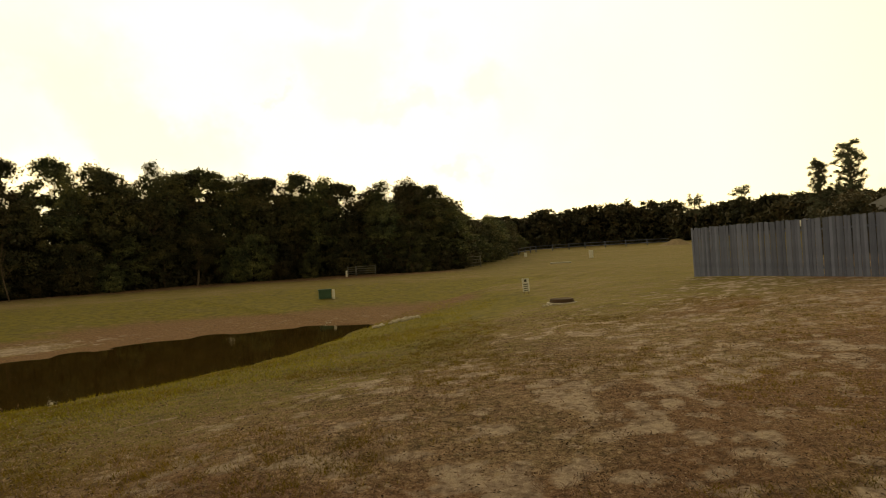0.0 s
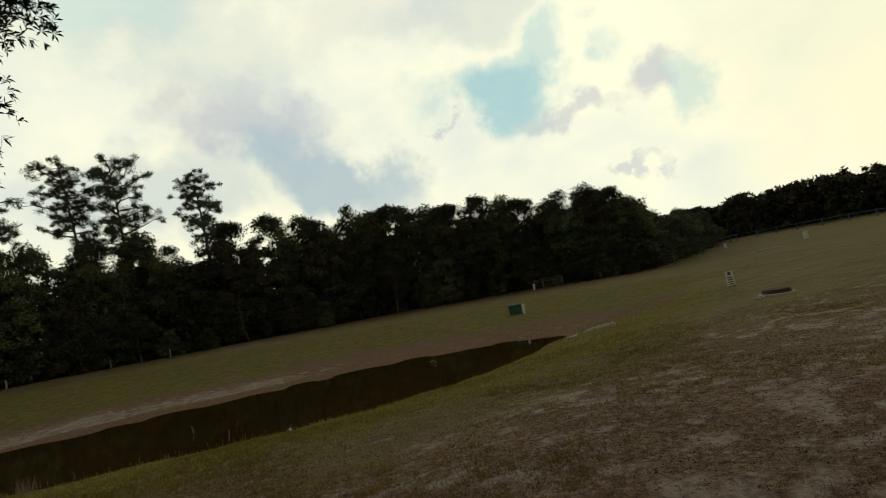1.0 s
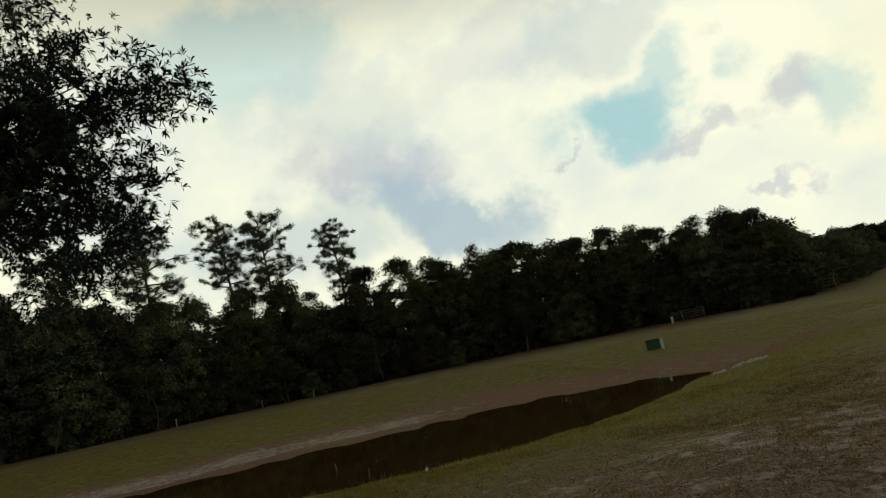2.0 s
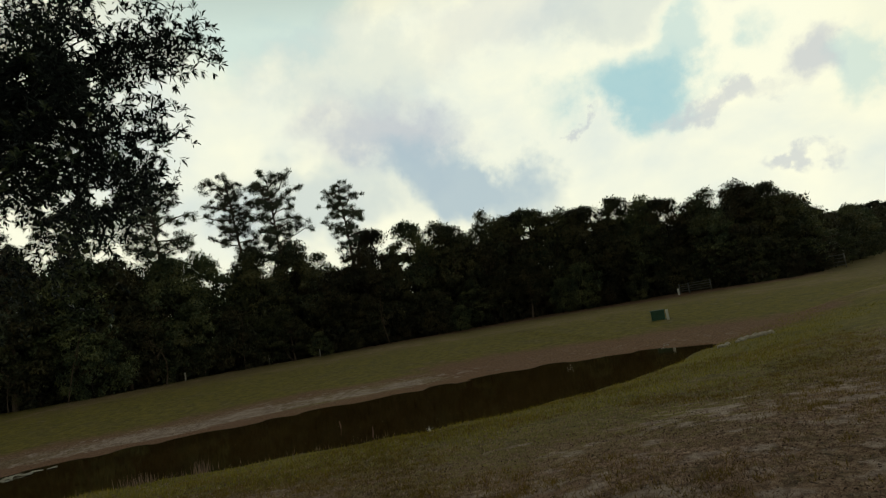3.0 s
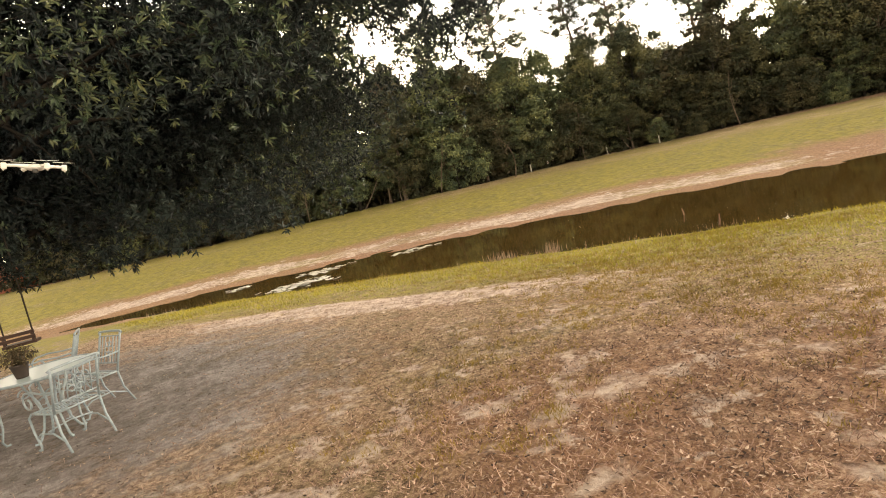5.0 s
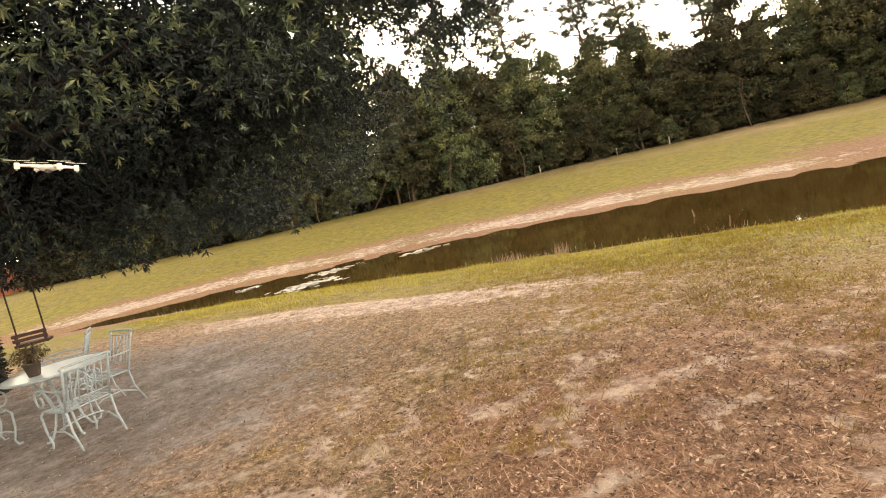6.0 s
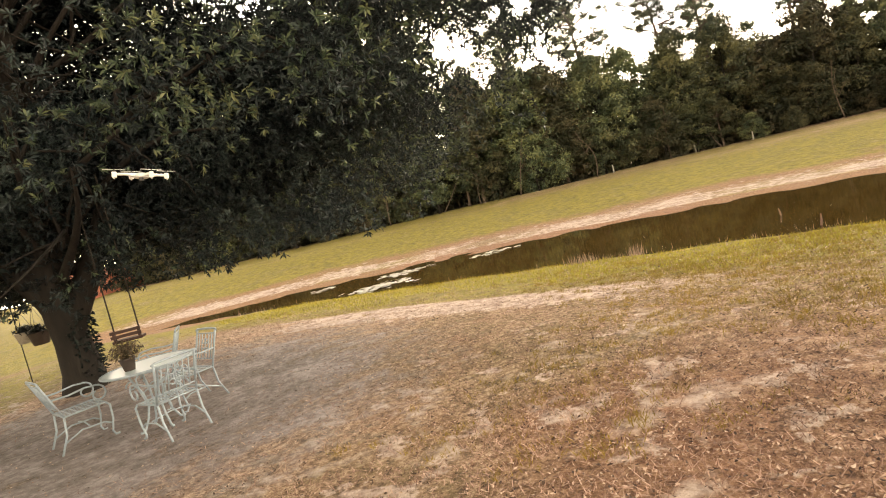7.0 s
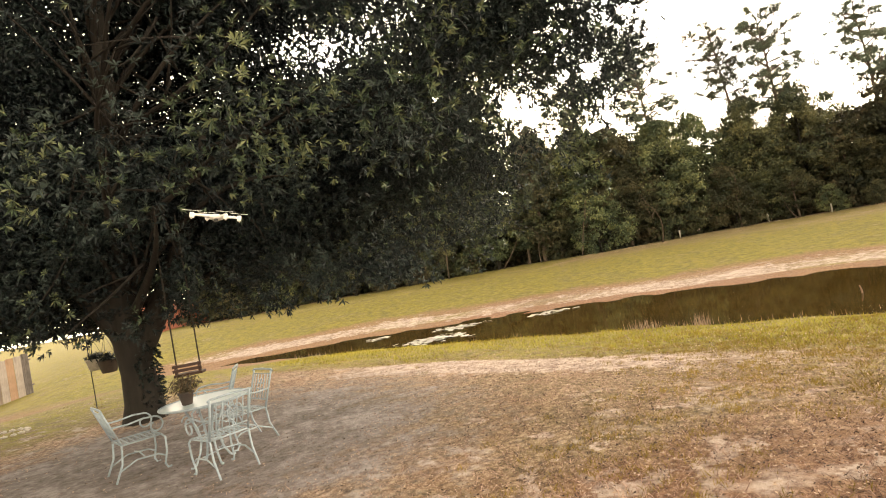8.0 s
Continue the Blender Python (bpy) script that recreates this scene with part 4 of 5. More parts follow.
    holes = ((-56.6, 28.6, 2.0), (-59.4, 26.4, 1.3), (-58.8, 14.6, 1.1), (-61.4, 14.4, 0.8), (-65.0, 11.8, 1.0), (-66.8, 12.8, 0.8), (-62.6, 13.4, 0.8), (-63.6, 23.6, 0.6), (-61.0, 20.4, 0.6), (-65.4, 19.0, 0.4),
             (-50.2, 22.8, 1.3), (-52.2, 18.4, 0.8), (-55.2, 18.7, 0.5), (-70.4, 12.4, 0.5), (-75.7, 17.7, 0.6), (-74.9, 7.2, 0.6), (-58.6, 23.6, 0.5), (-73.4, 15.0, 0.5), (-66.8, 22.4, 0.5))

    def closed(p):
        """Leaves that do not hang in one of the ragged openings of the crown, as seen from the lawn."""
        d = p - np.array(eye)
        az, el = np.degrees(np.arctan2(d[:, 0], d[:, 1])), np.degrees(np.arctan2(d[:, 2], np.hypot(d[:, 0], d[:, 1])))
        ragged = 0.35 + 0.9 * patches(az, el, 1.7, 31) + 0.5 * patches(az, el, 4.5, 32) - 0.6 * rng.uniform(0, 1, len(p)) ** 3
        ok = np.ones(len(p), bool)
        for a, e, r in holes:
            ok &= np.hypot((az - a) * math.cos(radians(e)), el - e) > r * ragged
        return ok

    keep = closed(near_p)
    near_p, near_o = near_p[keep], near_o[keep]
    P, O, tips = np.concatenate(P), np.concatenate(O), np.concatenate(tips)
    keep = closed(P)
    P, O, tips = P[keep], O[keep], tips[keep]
    low = 1.32 + 0.12 * smooth01((P[:, 1] - 2.6) / 1.2) + 0.14 * np.sin(2.3 * P[:, 0]) * np.sin(2.1 * P[:, 1] + 0.6)
    P, O, tips = P[P[:, 2] > low], O[P[:, 2] > low], tips[P[:, 2] > low]
    # leaves with light painted into their colour, mostly on the outer boughs
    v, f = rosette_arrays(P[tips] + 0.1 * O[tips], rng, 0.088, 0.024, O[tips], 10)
    lit_leaves = new("young_growth", array_mesh("young_growth", v, f, M_OAK_LIT))
    lit_leaves.parent = tree
    tagged(lit_leaves, "oak leaves at the twig ends, painted paler olive-green as if lit")
    P, O = P[~tips], O[~tips]
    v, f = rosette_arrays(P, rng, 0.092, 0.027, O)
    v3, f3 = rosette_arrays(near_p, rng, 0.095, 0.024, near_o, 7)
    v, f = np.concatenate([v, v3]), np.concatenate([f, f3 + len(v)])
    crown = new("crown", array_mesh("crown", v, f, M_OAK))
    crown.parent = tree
    P2 = np.concatenate(P2)
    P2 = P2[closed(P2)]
    P2 = P2[(P2[:, 2] > np.where(P2[:, 1] < -0.5, 1.6, 2.0)) & (P2[:, 0] < 0.6)]
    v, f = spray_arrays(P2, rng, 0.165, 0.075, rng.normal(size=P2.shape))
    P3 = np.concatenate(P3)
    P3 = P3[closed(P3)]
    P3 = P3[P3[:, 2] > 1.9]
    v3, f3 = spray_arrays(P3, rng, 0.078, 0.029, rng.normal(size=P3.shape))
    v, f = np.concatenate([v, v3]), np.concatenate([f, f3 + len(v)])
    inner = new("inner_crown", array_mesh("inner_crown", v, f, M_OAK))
    inner.parent = tree


shade_tree(*TREE)


# ---- fences ----
def plank_fence(label, ends, height, material, board):
    (ax, ay), (bx, by) = ends
    length = math.dist(*ends)
    fence = empty("wooden_fence", pose(ax, ay, gz(ax, ay), 0, 0, math.degrees(math.atan2(by - ay, bx - ax))), label=label, category="fence")
    z_end = gz(bx, by) - gz(ax, ay)
    rng = np.random.default_rng(int(length * 10))
    for hz in (0.35, height - 0.35):
        bm = bmesh.new()
        tube(bm, [(0, 0.06, hz), (length, 0.06, hz + z_end)], 0.04, 4)
        part("rail", bm, material, fence)
    bm = bmesh.new()
    box(bm, 0, 0, height / 2, board - 0.012, 0.02, height, bevel=0.004)
    data = None
    n = int(length / board)
    for i in range(n):
        if data is None:
            ob = part("board", bm, material, fence)
            data = ob.data
        else:
            ob = new("board", data)
            ob.parent = fence
        ob.matrix_basis = pose((i + 0.5) * board, rng.uniform(-0.006, 0.006), z_end * i / n - 0.03 + rng.uniform(-0.02, 0.02), rng.uniform(-0.8, 0.8), rng.uniform(-0.6, 0.6), rng.uniform(-1.5, 1.5))
    for i in range(int(length / 2.4) + 1):
        bm = bmesh.new()
        box(bm, min(i * 2.4, length - 0.05), 0.13, height / 2 - 0.2 + z_end * i * 2.4 / length, 0.09, 0.09, height + 0.2, bevel=0.006)
        part("post", bm, material, fence)
    return fence


plank_fence("tall weathered grey wooden privacy fence", (polar(22.2, 24.4), (12.6, 11.9)), 1.83, M_FENCE, 0.115)
plank_fence("brown wooden plank fence beyond the oak", (polar(-123, 31.0), polar(-110.4, 33)), 1.83, M_FENCE_BROWN, 0.3)


# ---- more materials ----
def plain(name, colour, rough=0.6, metal=0.0, vary=0.25, scale=12.0, bump=0.0):
    m = Mat(name, rough, metal)
    n = m.noise(scale, 5, 0.6)
    m.base(m.ramp(n, [(0.3, tuple(v * (1 - vary) for v in colour)), (0.7, tuple(min(v * (1 + vary), 1) for v in colour))]))
    if bump:
        m.bump(n, bump, 0.01)
    return m.mat


def painted_iron():
    m = Mat("pale_painted_iron", 0.45)
    n = m.noise(26, 5, 0.7)
    rust = m.ramp(m.noise(9, 6, 0.7), [(0.6, 0.0), (0.7, 1.0)])
    m.base(m.mix(rust, m.ramp(n, [(0.3, (0.23, 0.29, 0.34)), (0.7, (0.36, 0.43, 0.485))]), (0.24, 0.17, 0.11)))
    m.bump(n, 0.15, 0.003)
    return m.mat


M_IRON = painted_iron()
M_GLASS = Mat("frosted_table_glass", 0.3)
M_GLASS.base((0.42, 0.50, 0.53))
M_GLASS = M_GLASS.mat
M_POT_DARK = plain("dark_clay_pot", (0.045, 0.03, 0.025), 0.6, bump=0.2)
M_POT_PALE = plain("pale_plastic_pot", (0.42, 0.38, 0.34), 0.6)
M_SWING = plain("red_brown_swing_wood", (0.05, 0.022, 0.016), 0.7, bump=0.3)
M_ROPE = plain("dark_rope", (0.035, 0.028, 0.022), 0.9)
M_STEEL = plain("dark_steel", (0.05, 0.05, 0.05), 0.5, 0.6)
M_GALV = plain("galvanised_pipe", (0.2, 0.2, 0.2), 0.5, 0.6)
M_WHITE = plain("white_paint", (0.74, 0.74, 0.72), 0.5, vary=0.08)
M_BAR = plain("dark_lettering", (0.05, 0.05, 0.05), 0.6)
M_GREENBOX = plain("green_painted_steel", (0.03, 0.095, 0.062), 0.6, vary=0.2, scale=4)
M_CONCRETE = plain("pale_concrete", (0.5, 0.47, 0.42), 0.9, bump=0.4)
M_RUST = plain("rusty_lid", (0.07, 0.038, 0.022), 0.85, bump=0.4)
M_SANDHEAP = plain("tan_sandy_soil", (0.33, 0.25, 0.17), 0.95, bump=0.5, scale=3)
M_STONE = plain("white_rubble", (0.58, 0.52, 0.45), 0.9, bump=0.4)
M_LILY = foliage("lily_pads", (0.187, 0.187, 0.102), (0.34, 0.34, 0.238), (0.493, 0.493, 0.391), rough=0.35, through=0.0)
M_REED = foliage("dead_reeds", (0.19, 0.13, 0.1), (0.33, 0.24, 0.19), (0.44, 0.35, 0.28), rough=0.8, through=0.1)
M_PLANT = foliage("potted_plant_leaves", (0.05, 0.05, 0.015), (0.10, 0.09, 0.03), (0.18, 0.14, 0.05))
M_LITTER = foliage("fallen_leaves", (0.0624, 0.04, 0.0258), (0.27, 0.175, 0.11), (0.645, 0.5, 0.359), rough=0.8, through=0.05, stops=(0.26, 0.5, 0.828), spread=(0.9, 0.2))
M_TUFT = foliage("yellow_green_grass", (0.16, 0.138, 0.0145), (0.305, 0.252, 0.023), (0.44, 0.352, 0.046), rough=0.8, through=0.2)
M_CAR = plain("pale_car_paint", (0.72, 0.72, 0.72), 0.35, vary=0.08)
M_BRICK = plain("red_brown_boarding", (0.42, 0.15, 0.10), 0.85, vary=0.3, scale=3, bump=0.3)
M_CARGLASS = plain("car_glass", (0.02, 0.022, 0.025), 0.1)
M_TYRE = plain("tyre_rubber", (0.02, 0.02, 0.02), 0.85)
M_ROOF = plain("grey_shingle_roof", (0.16, 0.165, 0.18), 0.9, bump=0.4)
M_WALL = plain("tan_siding", (0.42, 0.36, 0.28), 0.8, vary=0.1)
M_DRONE = plain("white_drone_plastic", (0.80, 0.80, 0.78), 0.35, vary=0.04)


def curl(bm, centre, r, a0, a1, thick, plane, steps_=12, tighten=0.0):
    """A scroll of bar: an arc round centre in the plane given by two axes."""
    u, v = Vector(plane[0]), Vector(plane[1])
    pts = []
    for i in range(steps_ + 1):
        a = a0 + (a1 - a0) * i / steps_
        rr = r * (1 - tighten * i / steps_)
        pts.append(Vector(centre) + u * rr * math.cos(a) + v * rr * math.sin(a))
    tube(bm, pts, thick, 6)
    return pts


# ---- garden table and chairs under the oak ----
def garden_chair(m):
    """Wrought-iron armchair, facing +y, 0.52 wide."""
    chair = empty("garden_chair", m, label="pale painted wrought-iron garden armchair with lattice seat and scrolled arms", category="chair", group="chairs round the garden table")
    w, d, hs, hb = 0.225, 0.21, 0.40, 0.79
    t = 0.01
    bm = bmesh.new()
    corners = [(-w, -d, hs), (w, -d, hs), (w, d, hs), (-w, d, hs), (-w, -d, hs)]
    for a, b in zip(corners, corners[1:]):
        tube(bm, [a, b], t, 6)
    part("seat_frame", bm, M_IRON, chair)
    for i in range(5):
        bm = bmesh.new()
        x = -w + 2 * w * (i + 1) / 6
        box(bm, x, 0, hs + 0.004, 0.016, 2 * d, 0.004, bevel=0.001)
        part("seat_strap", bm, M_IRON, chair)
    for i in range(5):
        bm = bmesh.new()
        y = -d + 2 * d * (i + 1) / 6
        box(bm, 0, y, hs + 0.009, 2 * w, 0.016, 0.004, bevel=0.001)
        part("seat_strap", bm, M_IRON, chair)
    bm = bmesh.new()
    back = lambda x, z: (x, -d - 0.14 * (z - hs) / (hb - hs), z)
    for sx in (-1, 1):
        tube(bm, [back(sx * w, hs), back(sx * w, 0.7), back(sx * (w + 0.004), hb + 0.05)], 0.013, 7)
    tube(bm, [back(-w - 0.03, hb + 0.035), back(-w, hb + 0.052), back(0, hb + 0.058), back(w, hb + 0.052), back(w + 0.03, hb + 0.035)], 0.013, 7)
    tube(bm, [back(-w, 0.49), back(w, 0.49)], 0.008, 6)
    tube(bm, [back(-w, 0.79), back(w, 0.79)], 0.007, 6)
    part("back_frame", bm, M_IRON, chair)
    for x in (-0.155, -0.085, 0.085, 0.155):
        bm = bmesh.new()
        tube(bm, [back(x, 0.49), back(x, 0.79)], 0.007, 5)
        part("spindle", bm, M_IRON, chair)
    bm = bmesh.new()
    slope = Vector(back(0, hb)) - Vector(back(0, hs))
    slope.normalize()
    for sx in (-1, 1):
        curl(bm, back(sx * 0.04, 0.58), 0.042, 0, 5.2, 0.007, ((sx, 0, 0), slope), 12, 0.4)
        curl(bm, back(sx * 0.035, 0.7), 0.04, -0.6, 4.6, 0.007, ((sx, 0, 0), -slope), 12, 0.4)
    tube(bm, [back(0, 0.49), back(0, 0.79)], 0.006, 5)
    part("back_scroll", bm, M_IRON, chair)
    for sx in (-1, 1):
        bm = bmesh.new()
        x = sx * (w + 0.02)
        y1 = d - 0.02
        pts = [back(sx * w, 0.62), (x, -0.12, 0.615), (x, 0.05, 0.635), (x, y1 - 0.06, 0.625)]
        for k in range(15):
            a = math.pi / 2 - k * 0.42
            rr = 0.1 * (1 - 0.045 * k)
            pts.append((x, y1 - 0.03 + rr * math.cos(a), 0.525 + rr * math.sin(a)))
        tube(bm, pts, 0.0105, 7)
        part("arm", bm, M_IRON, chair)
    for sx in (-1, 1):
        bm = bmesh.new()
        tube(bm, [(sx * w, d, hs), (sx * (w + 0.015), d + 0.035, hs - 0.04), (sx * (w + 0.01), d + 0.03, 0.2), (sx * w, d - 0.005, 0.06), (sx * w, d + 0.02, 0.008), (sx * w, d + 0.06, 0.012)], 0.012, 7)
        part("front_leg", bm, M_IRON, chair)
        bm = bmesh.new()
        tube(bm, [(sx * w, -d, hs), (sx * w, -d - 0.02, 0.2), (sx * w, -d - 0.11, 0.0)], 0.012, 7)
        part("back_leg", bm, M_IRON, chair)
        bm = bmesh.new()
        tube(bm, [(sx * w, -d - 0.06, 0.12), (sx * w, -0.08, 0.2), (sx * w, d - 0.06, 0.19), (sx * w, d + 0.01, 0.15)], 0.009, 6)
        part("stretcher", bm, M_IRON, chair)
    bm = bmesh.new()
    tube(bm, [(-w, 0, 0.215), (0, 0, 0.24), (w, 0, 0.215)], 0.008, 6)
    part("stretcher", bm, M_IRON, chair)
    return chair


def chair_pose(x, y, turn):
    return pose(x, y, gz(x, y) - 0.005, 0, 0, turn)


CHAIR = garden_chair(chair_pose(*polar(-104.2, 8.1), 26))
for az, d, turn in ((-97.9, 7.2, 124), (-95.8, 8.15, -150), (-98.0, 9.1, 178)):
    copy_thing(CHAIR, chair_pose(*polar(az, d), turn))


def garden_table(x, y):
    table = empty("garden_table", pose(x, y, gz(x, y)), label="round garden table with pale glass top and scrolled iron legs", category="table")
    r, h = 0.48, 0.72
    bm = bmesh.new()
    bmesh.ops.create_cone(bm, cap_ends=True, segments=48, radius1=r - 0.012, radius2=r - 0.012, depth=0.008, matrix=Matrix.Translation((0, 0, h)))
    part("tabletop", bm, M_GLASS, table, "pale glass tabletop")
    bm = bmesh.new()
    ring = [(r * math.cos(a), r * math.sin(a), h) for a in (2 * math.pi * i / 48 for i in range(49))]
    tube(bm, ring, 0.014, 8, False)
    part("rim", bm, M_IRON, table)
    bm = bmesh.new()
    ring = [(0.105 * math.cos(a), 0.105 * math.sin(a), 0.28) for a in (2 * math.pi * i / 24 for i in range(25))]
    tube(bm, ring, 0.009, 6, False)
    part("ring", bm, M_IRON, table)
    for k in range(4):
        a = k * math.pi / 2 + 0.5
        c, s = math.cos(a), math.sin(a)
        bm = bmesh.new()
        tube(bm, [(q * c, q * s, z) for q, z in ((0.24, 0.70), (0.2, 0.6), (0.12, 0.42), (0.10, 0.28), (0.14, 0.14), (0.2, 0.03), (0.24, 0.008), (0.26, 0.02))], 0.013, 7)
        curl(bm, (0.22 * c, 0.22 * s, 0.55), 0.06, 0, 5.5, 0.008, ((c, s, 0), (0, 0, 1)), 14, 0.5)
        part("leg", bm, M_IRON, table)


TABLE = polar(-98.7, 7.65)
garden_table(*TABLE)


def potted_plant(x, y, z):
    rng = np.random.default_rng(3)
    plant = empty("potted_plant", pose(x, y, z), label="drooping brownish-green plant in a dark pot on the table", category="plant")
    bm = bmesh.new()
    prof = [(0.0, 0.005), (0.055, 0.0), (0.06, 0.02), (0.082, 0.12), (0.09, 0.125), (0.09, 0.145), (0.078, 0.145), (0.07, 0.11), (0.0, 0.11)]
    rings = [[bm.verts.new((max(q, 0.001) * math.cos(a), max(q, 0.001) * math.sin(a), z_)) for a in (2 * math.pi * i / 20 for i in range(20))] for q, z_ in prof]
    for r0, r1 in zip(rings, rings[1:]):
        for i in range(20):
            bm.faces.new((r0[i], r0[(i + 1) % 20], r1[(i + 1) % 20], r1[i])).smooth = True
    part("pot", bm, M_POT_DARK, plant)
    d = rng.normal(size=(520, 3))
    d /= np.linalg.norm(d, axis=1)[:, None]
    p = np.array([0, 0, 0.25]) + d * rng.uniform(0.05, 1, (520, 1)) * np.array([0.19, 0.19, 0.11])
    v, f = leaf_arrays(p, rng, 0.06, 0.02, 0.5, 0.2, d, 0.5)
    ob = new("leaves", array_mesh("leaves", v, f, M_PLANT))
    ob.parent = plant
    bm = bmesh.new()
    for k in range(14):
        a = k * 2.4
        tube(bm, [(0, 0, 0.1), (0.07 * math.cos(a), 0.07 * math.sin(a), 0.24), (0.16 * math.cos(a), 0.16 * math.sin(a), 0.24 + 0.06 * math.sin(k))], 0.003, 4)
    part("stems", bm, M_PLANT, plant)


px, py = polar(-100.0, 7.6)
potted_plant(px, py, gz(*TABLE) + 0.725)


# ---- swing and hanging pots at the oak ----
def swing(x, y, turn):
    z0 = gz(x, y)
    sw = empty("swing_seat", pose(x, y, z0 + 0.76, 0, 0, turn), label="small dark red-brown wooden swing seat on two ropes", category="swing")
    bm = bmesh.new()
    box(bm, 0, 0, 0, 0.42, 0.2, 0.04, bevel=0.008)
    part("seat", bm, M_SWING, sw)
    for i, zz in enumerate((0.075, 0.14)):
        bm = bmesh.new()
        box(bm, 0, -0.1, zz, 0.42, 0.02, 0.045, bevel=0.005)
        part("back_slat", bm, M_SWING, sw)
    for sx in (-0.17, 0.17):
        bm = bmesh.new()
        box(bm, sx, -0.085, 0.08, 0.03, 0.02, 0.17, bevel=0.003)
        part("back_post", bm, M_SWING, sw)
        bm = bmesh.new()
        tube(bm, [(sx, -0.02, -0.03), (sx - 0.005, 0, 0.5), (sx * 1.02, 0, 1.4), (sx, 0, 2.4)], 0.012, 6)
        part("rope", bm, M_ROPE, sw)


swing(*polar(-99.4, 10.0), 82)


def hanging_pot(x, y, z, r, material, label, seed):
    rng = np.random.default_rng(seed)
    pot = empty("hanging_pot", pose(x, y, z), label=label, category="plant pot", group="hanging pots")
    bm = bmesh.new()
    bmesh.ops.create_cone(bm, cap_ends=True, segments=20, radius1=r * 0.7, radius2=r, depth=r * 1.3)
    edges = [e for e in bm.edges if len(e.link_faces) == 2]
    bmesh.ops.bevel(bm, geom=edges, offset=r * 0.06, segments=1, affect="EDGES")
    part("pot", bm, material, pot)
    d = rng.normal(size=(260, 3))
    d /= np.linalg.norm(d, axis=1)[:, None]
    p = np.array([0, 0, r * 0.9]) + d * rng.uniform(0.05, 1, (260, 1)) * r * np.array([1.2, 1.2, 0.7])
    v, f = leaf_arrays(p, rng, 0.09, 0.03, 0.3, 0.2, d, 0.5)
    ob = new("leaves", array_mesh("leaves", v, f, M_OAK))
    ob.parent = pot
    for k in range(3):
        a = 2.1 * k
        bm = bmesh.new()
        tube(bm, [(r * 0.95 * math.cos(a), r * 0.95 * math.sin(a), r * 0.6), (0, 0, r * 3.2)], 0.004, 4)
        part("wire", bm, M_STEEL, pot)
    return pot


hx, hy = polar(-106.2, 14.0)
hanging_pot(hx, hy, gz(hx, hy) + 0.88, 0.17, M_POT_PALE, "pale plastic pot with plant hanging from an iron hook", 4)
hx2, hy2 = polar(-105.3, 13.6)
hanging_pot(hx2, hy2, gz(hx2, hy2) + 0.82, 0.19, M_POT_DARK, "dark pot with plant hanging from an iron hook", 5)


def shepherd_hook(x, y):
    hook = empty("shepherd_hook", pose(x, y, gz(x, y), 0, 0, 14), label="thin dark iron hook stake holding hanging pots", category="plant hook")
    bm = bmesh.new()
    tube(bm, [(0, 0, -0.2), (0, 0, 1.35), (0.02, 0, 1.5), (0.1, 0, 1.56), (0.19, 0, 1.5), (0.21, 0, 1.42)], 0.009, 6)
    part("stake", bm, M_STEEL, hook)
    bm = bmesh.new()
    tube(bm, [(0, 0, 1.3), (0.1, 0.3, 1.45), (0.14, 0.42, 1.38)], 0.008, 6)
    part("arm", bm, M_STEEL, hook)


shepherd_hook(*polar(-106.6, 14.2))


def stone_ring(x, y):
    ring = empty("flower_bed", pose(x, y, gz(x, y)), label="low ring of pale stones round bare soil", category="flower bed")
    rng = np.random.default_rng(8)
    for k in range(16):
        a = 2 * math.pi * k / 16
        bm = bmesh.new()
        bmesh.ops.create_icosphere(bm, subdivisions=1, radius=0.06)
        for v in bm.verts:
            v.co *= rng.uniform(0.8, 1.15)
        ob = part("stone", bm, M_STONE, ring)
        ob.matrix_basis = Matrix.Translation((0.36 * math.cos(a), 0.36 * math.sin(a), 0.01)) @ Matrix.Diagonal((1, 1, 0.6, 1))


stone_ring(*polar(-112.8, 13.6))


# ---- pond side: lily pads, reeds, sticks, rubble ----
def build_lilies():
    rng = np.random.default_rng(31)
    V, F, n = [], [], 0
    for az, d, spread_a, spread_d, count in ((-77.6, 19.4, 2.2, 0.7, 110), (-75.3, 21.6, 1.8, 0.4, 60), (-82.8, 22.6, 0.9, 0.3, 26), (-66.4, 21.2, 1.6, 0.3, 34), (-92, 21.0, 1.5, 0.3, 20)):
        for _ in range(count):
            x, y = polar(az + rng.normal() * spread_a * 0.6, d + rng.normal() * spread_d * 0.6)
            if float(shore_distance(x, y)[0]) > -0.1:
                continue
            r = rng.uniform(0.07, 0.15)
            turn, tilt = rng.uniform(0, 6.28), rng.uniform(-0.05, 0.14)
            ring = [(x, y, WATER + 0.015)]
            for k in range(11):
                a = turn + 0.25 + (2 * math.pi - 0.5) * k / 10
                ring.append((x + r * math.cos(a), y + r * math.sin(a), WATER + 0.012 + tilt * r * (1 + math.cos(a - turn))))
            V += ring
            F += [(n, n + k, n + k + 1) for k in range(1, 11)]
            n += 12
    tagged(new("lily_pads", array_mesh("lily_pads", V, F, M_LILY)), "pale floating lily pads on brown water", "water plants", kind="stuff")


build_lilies()


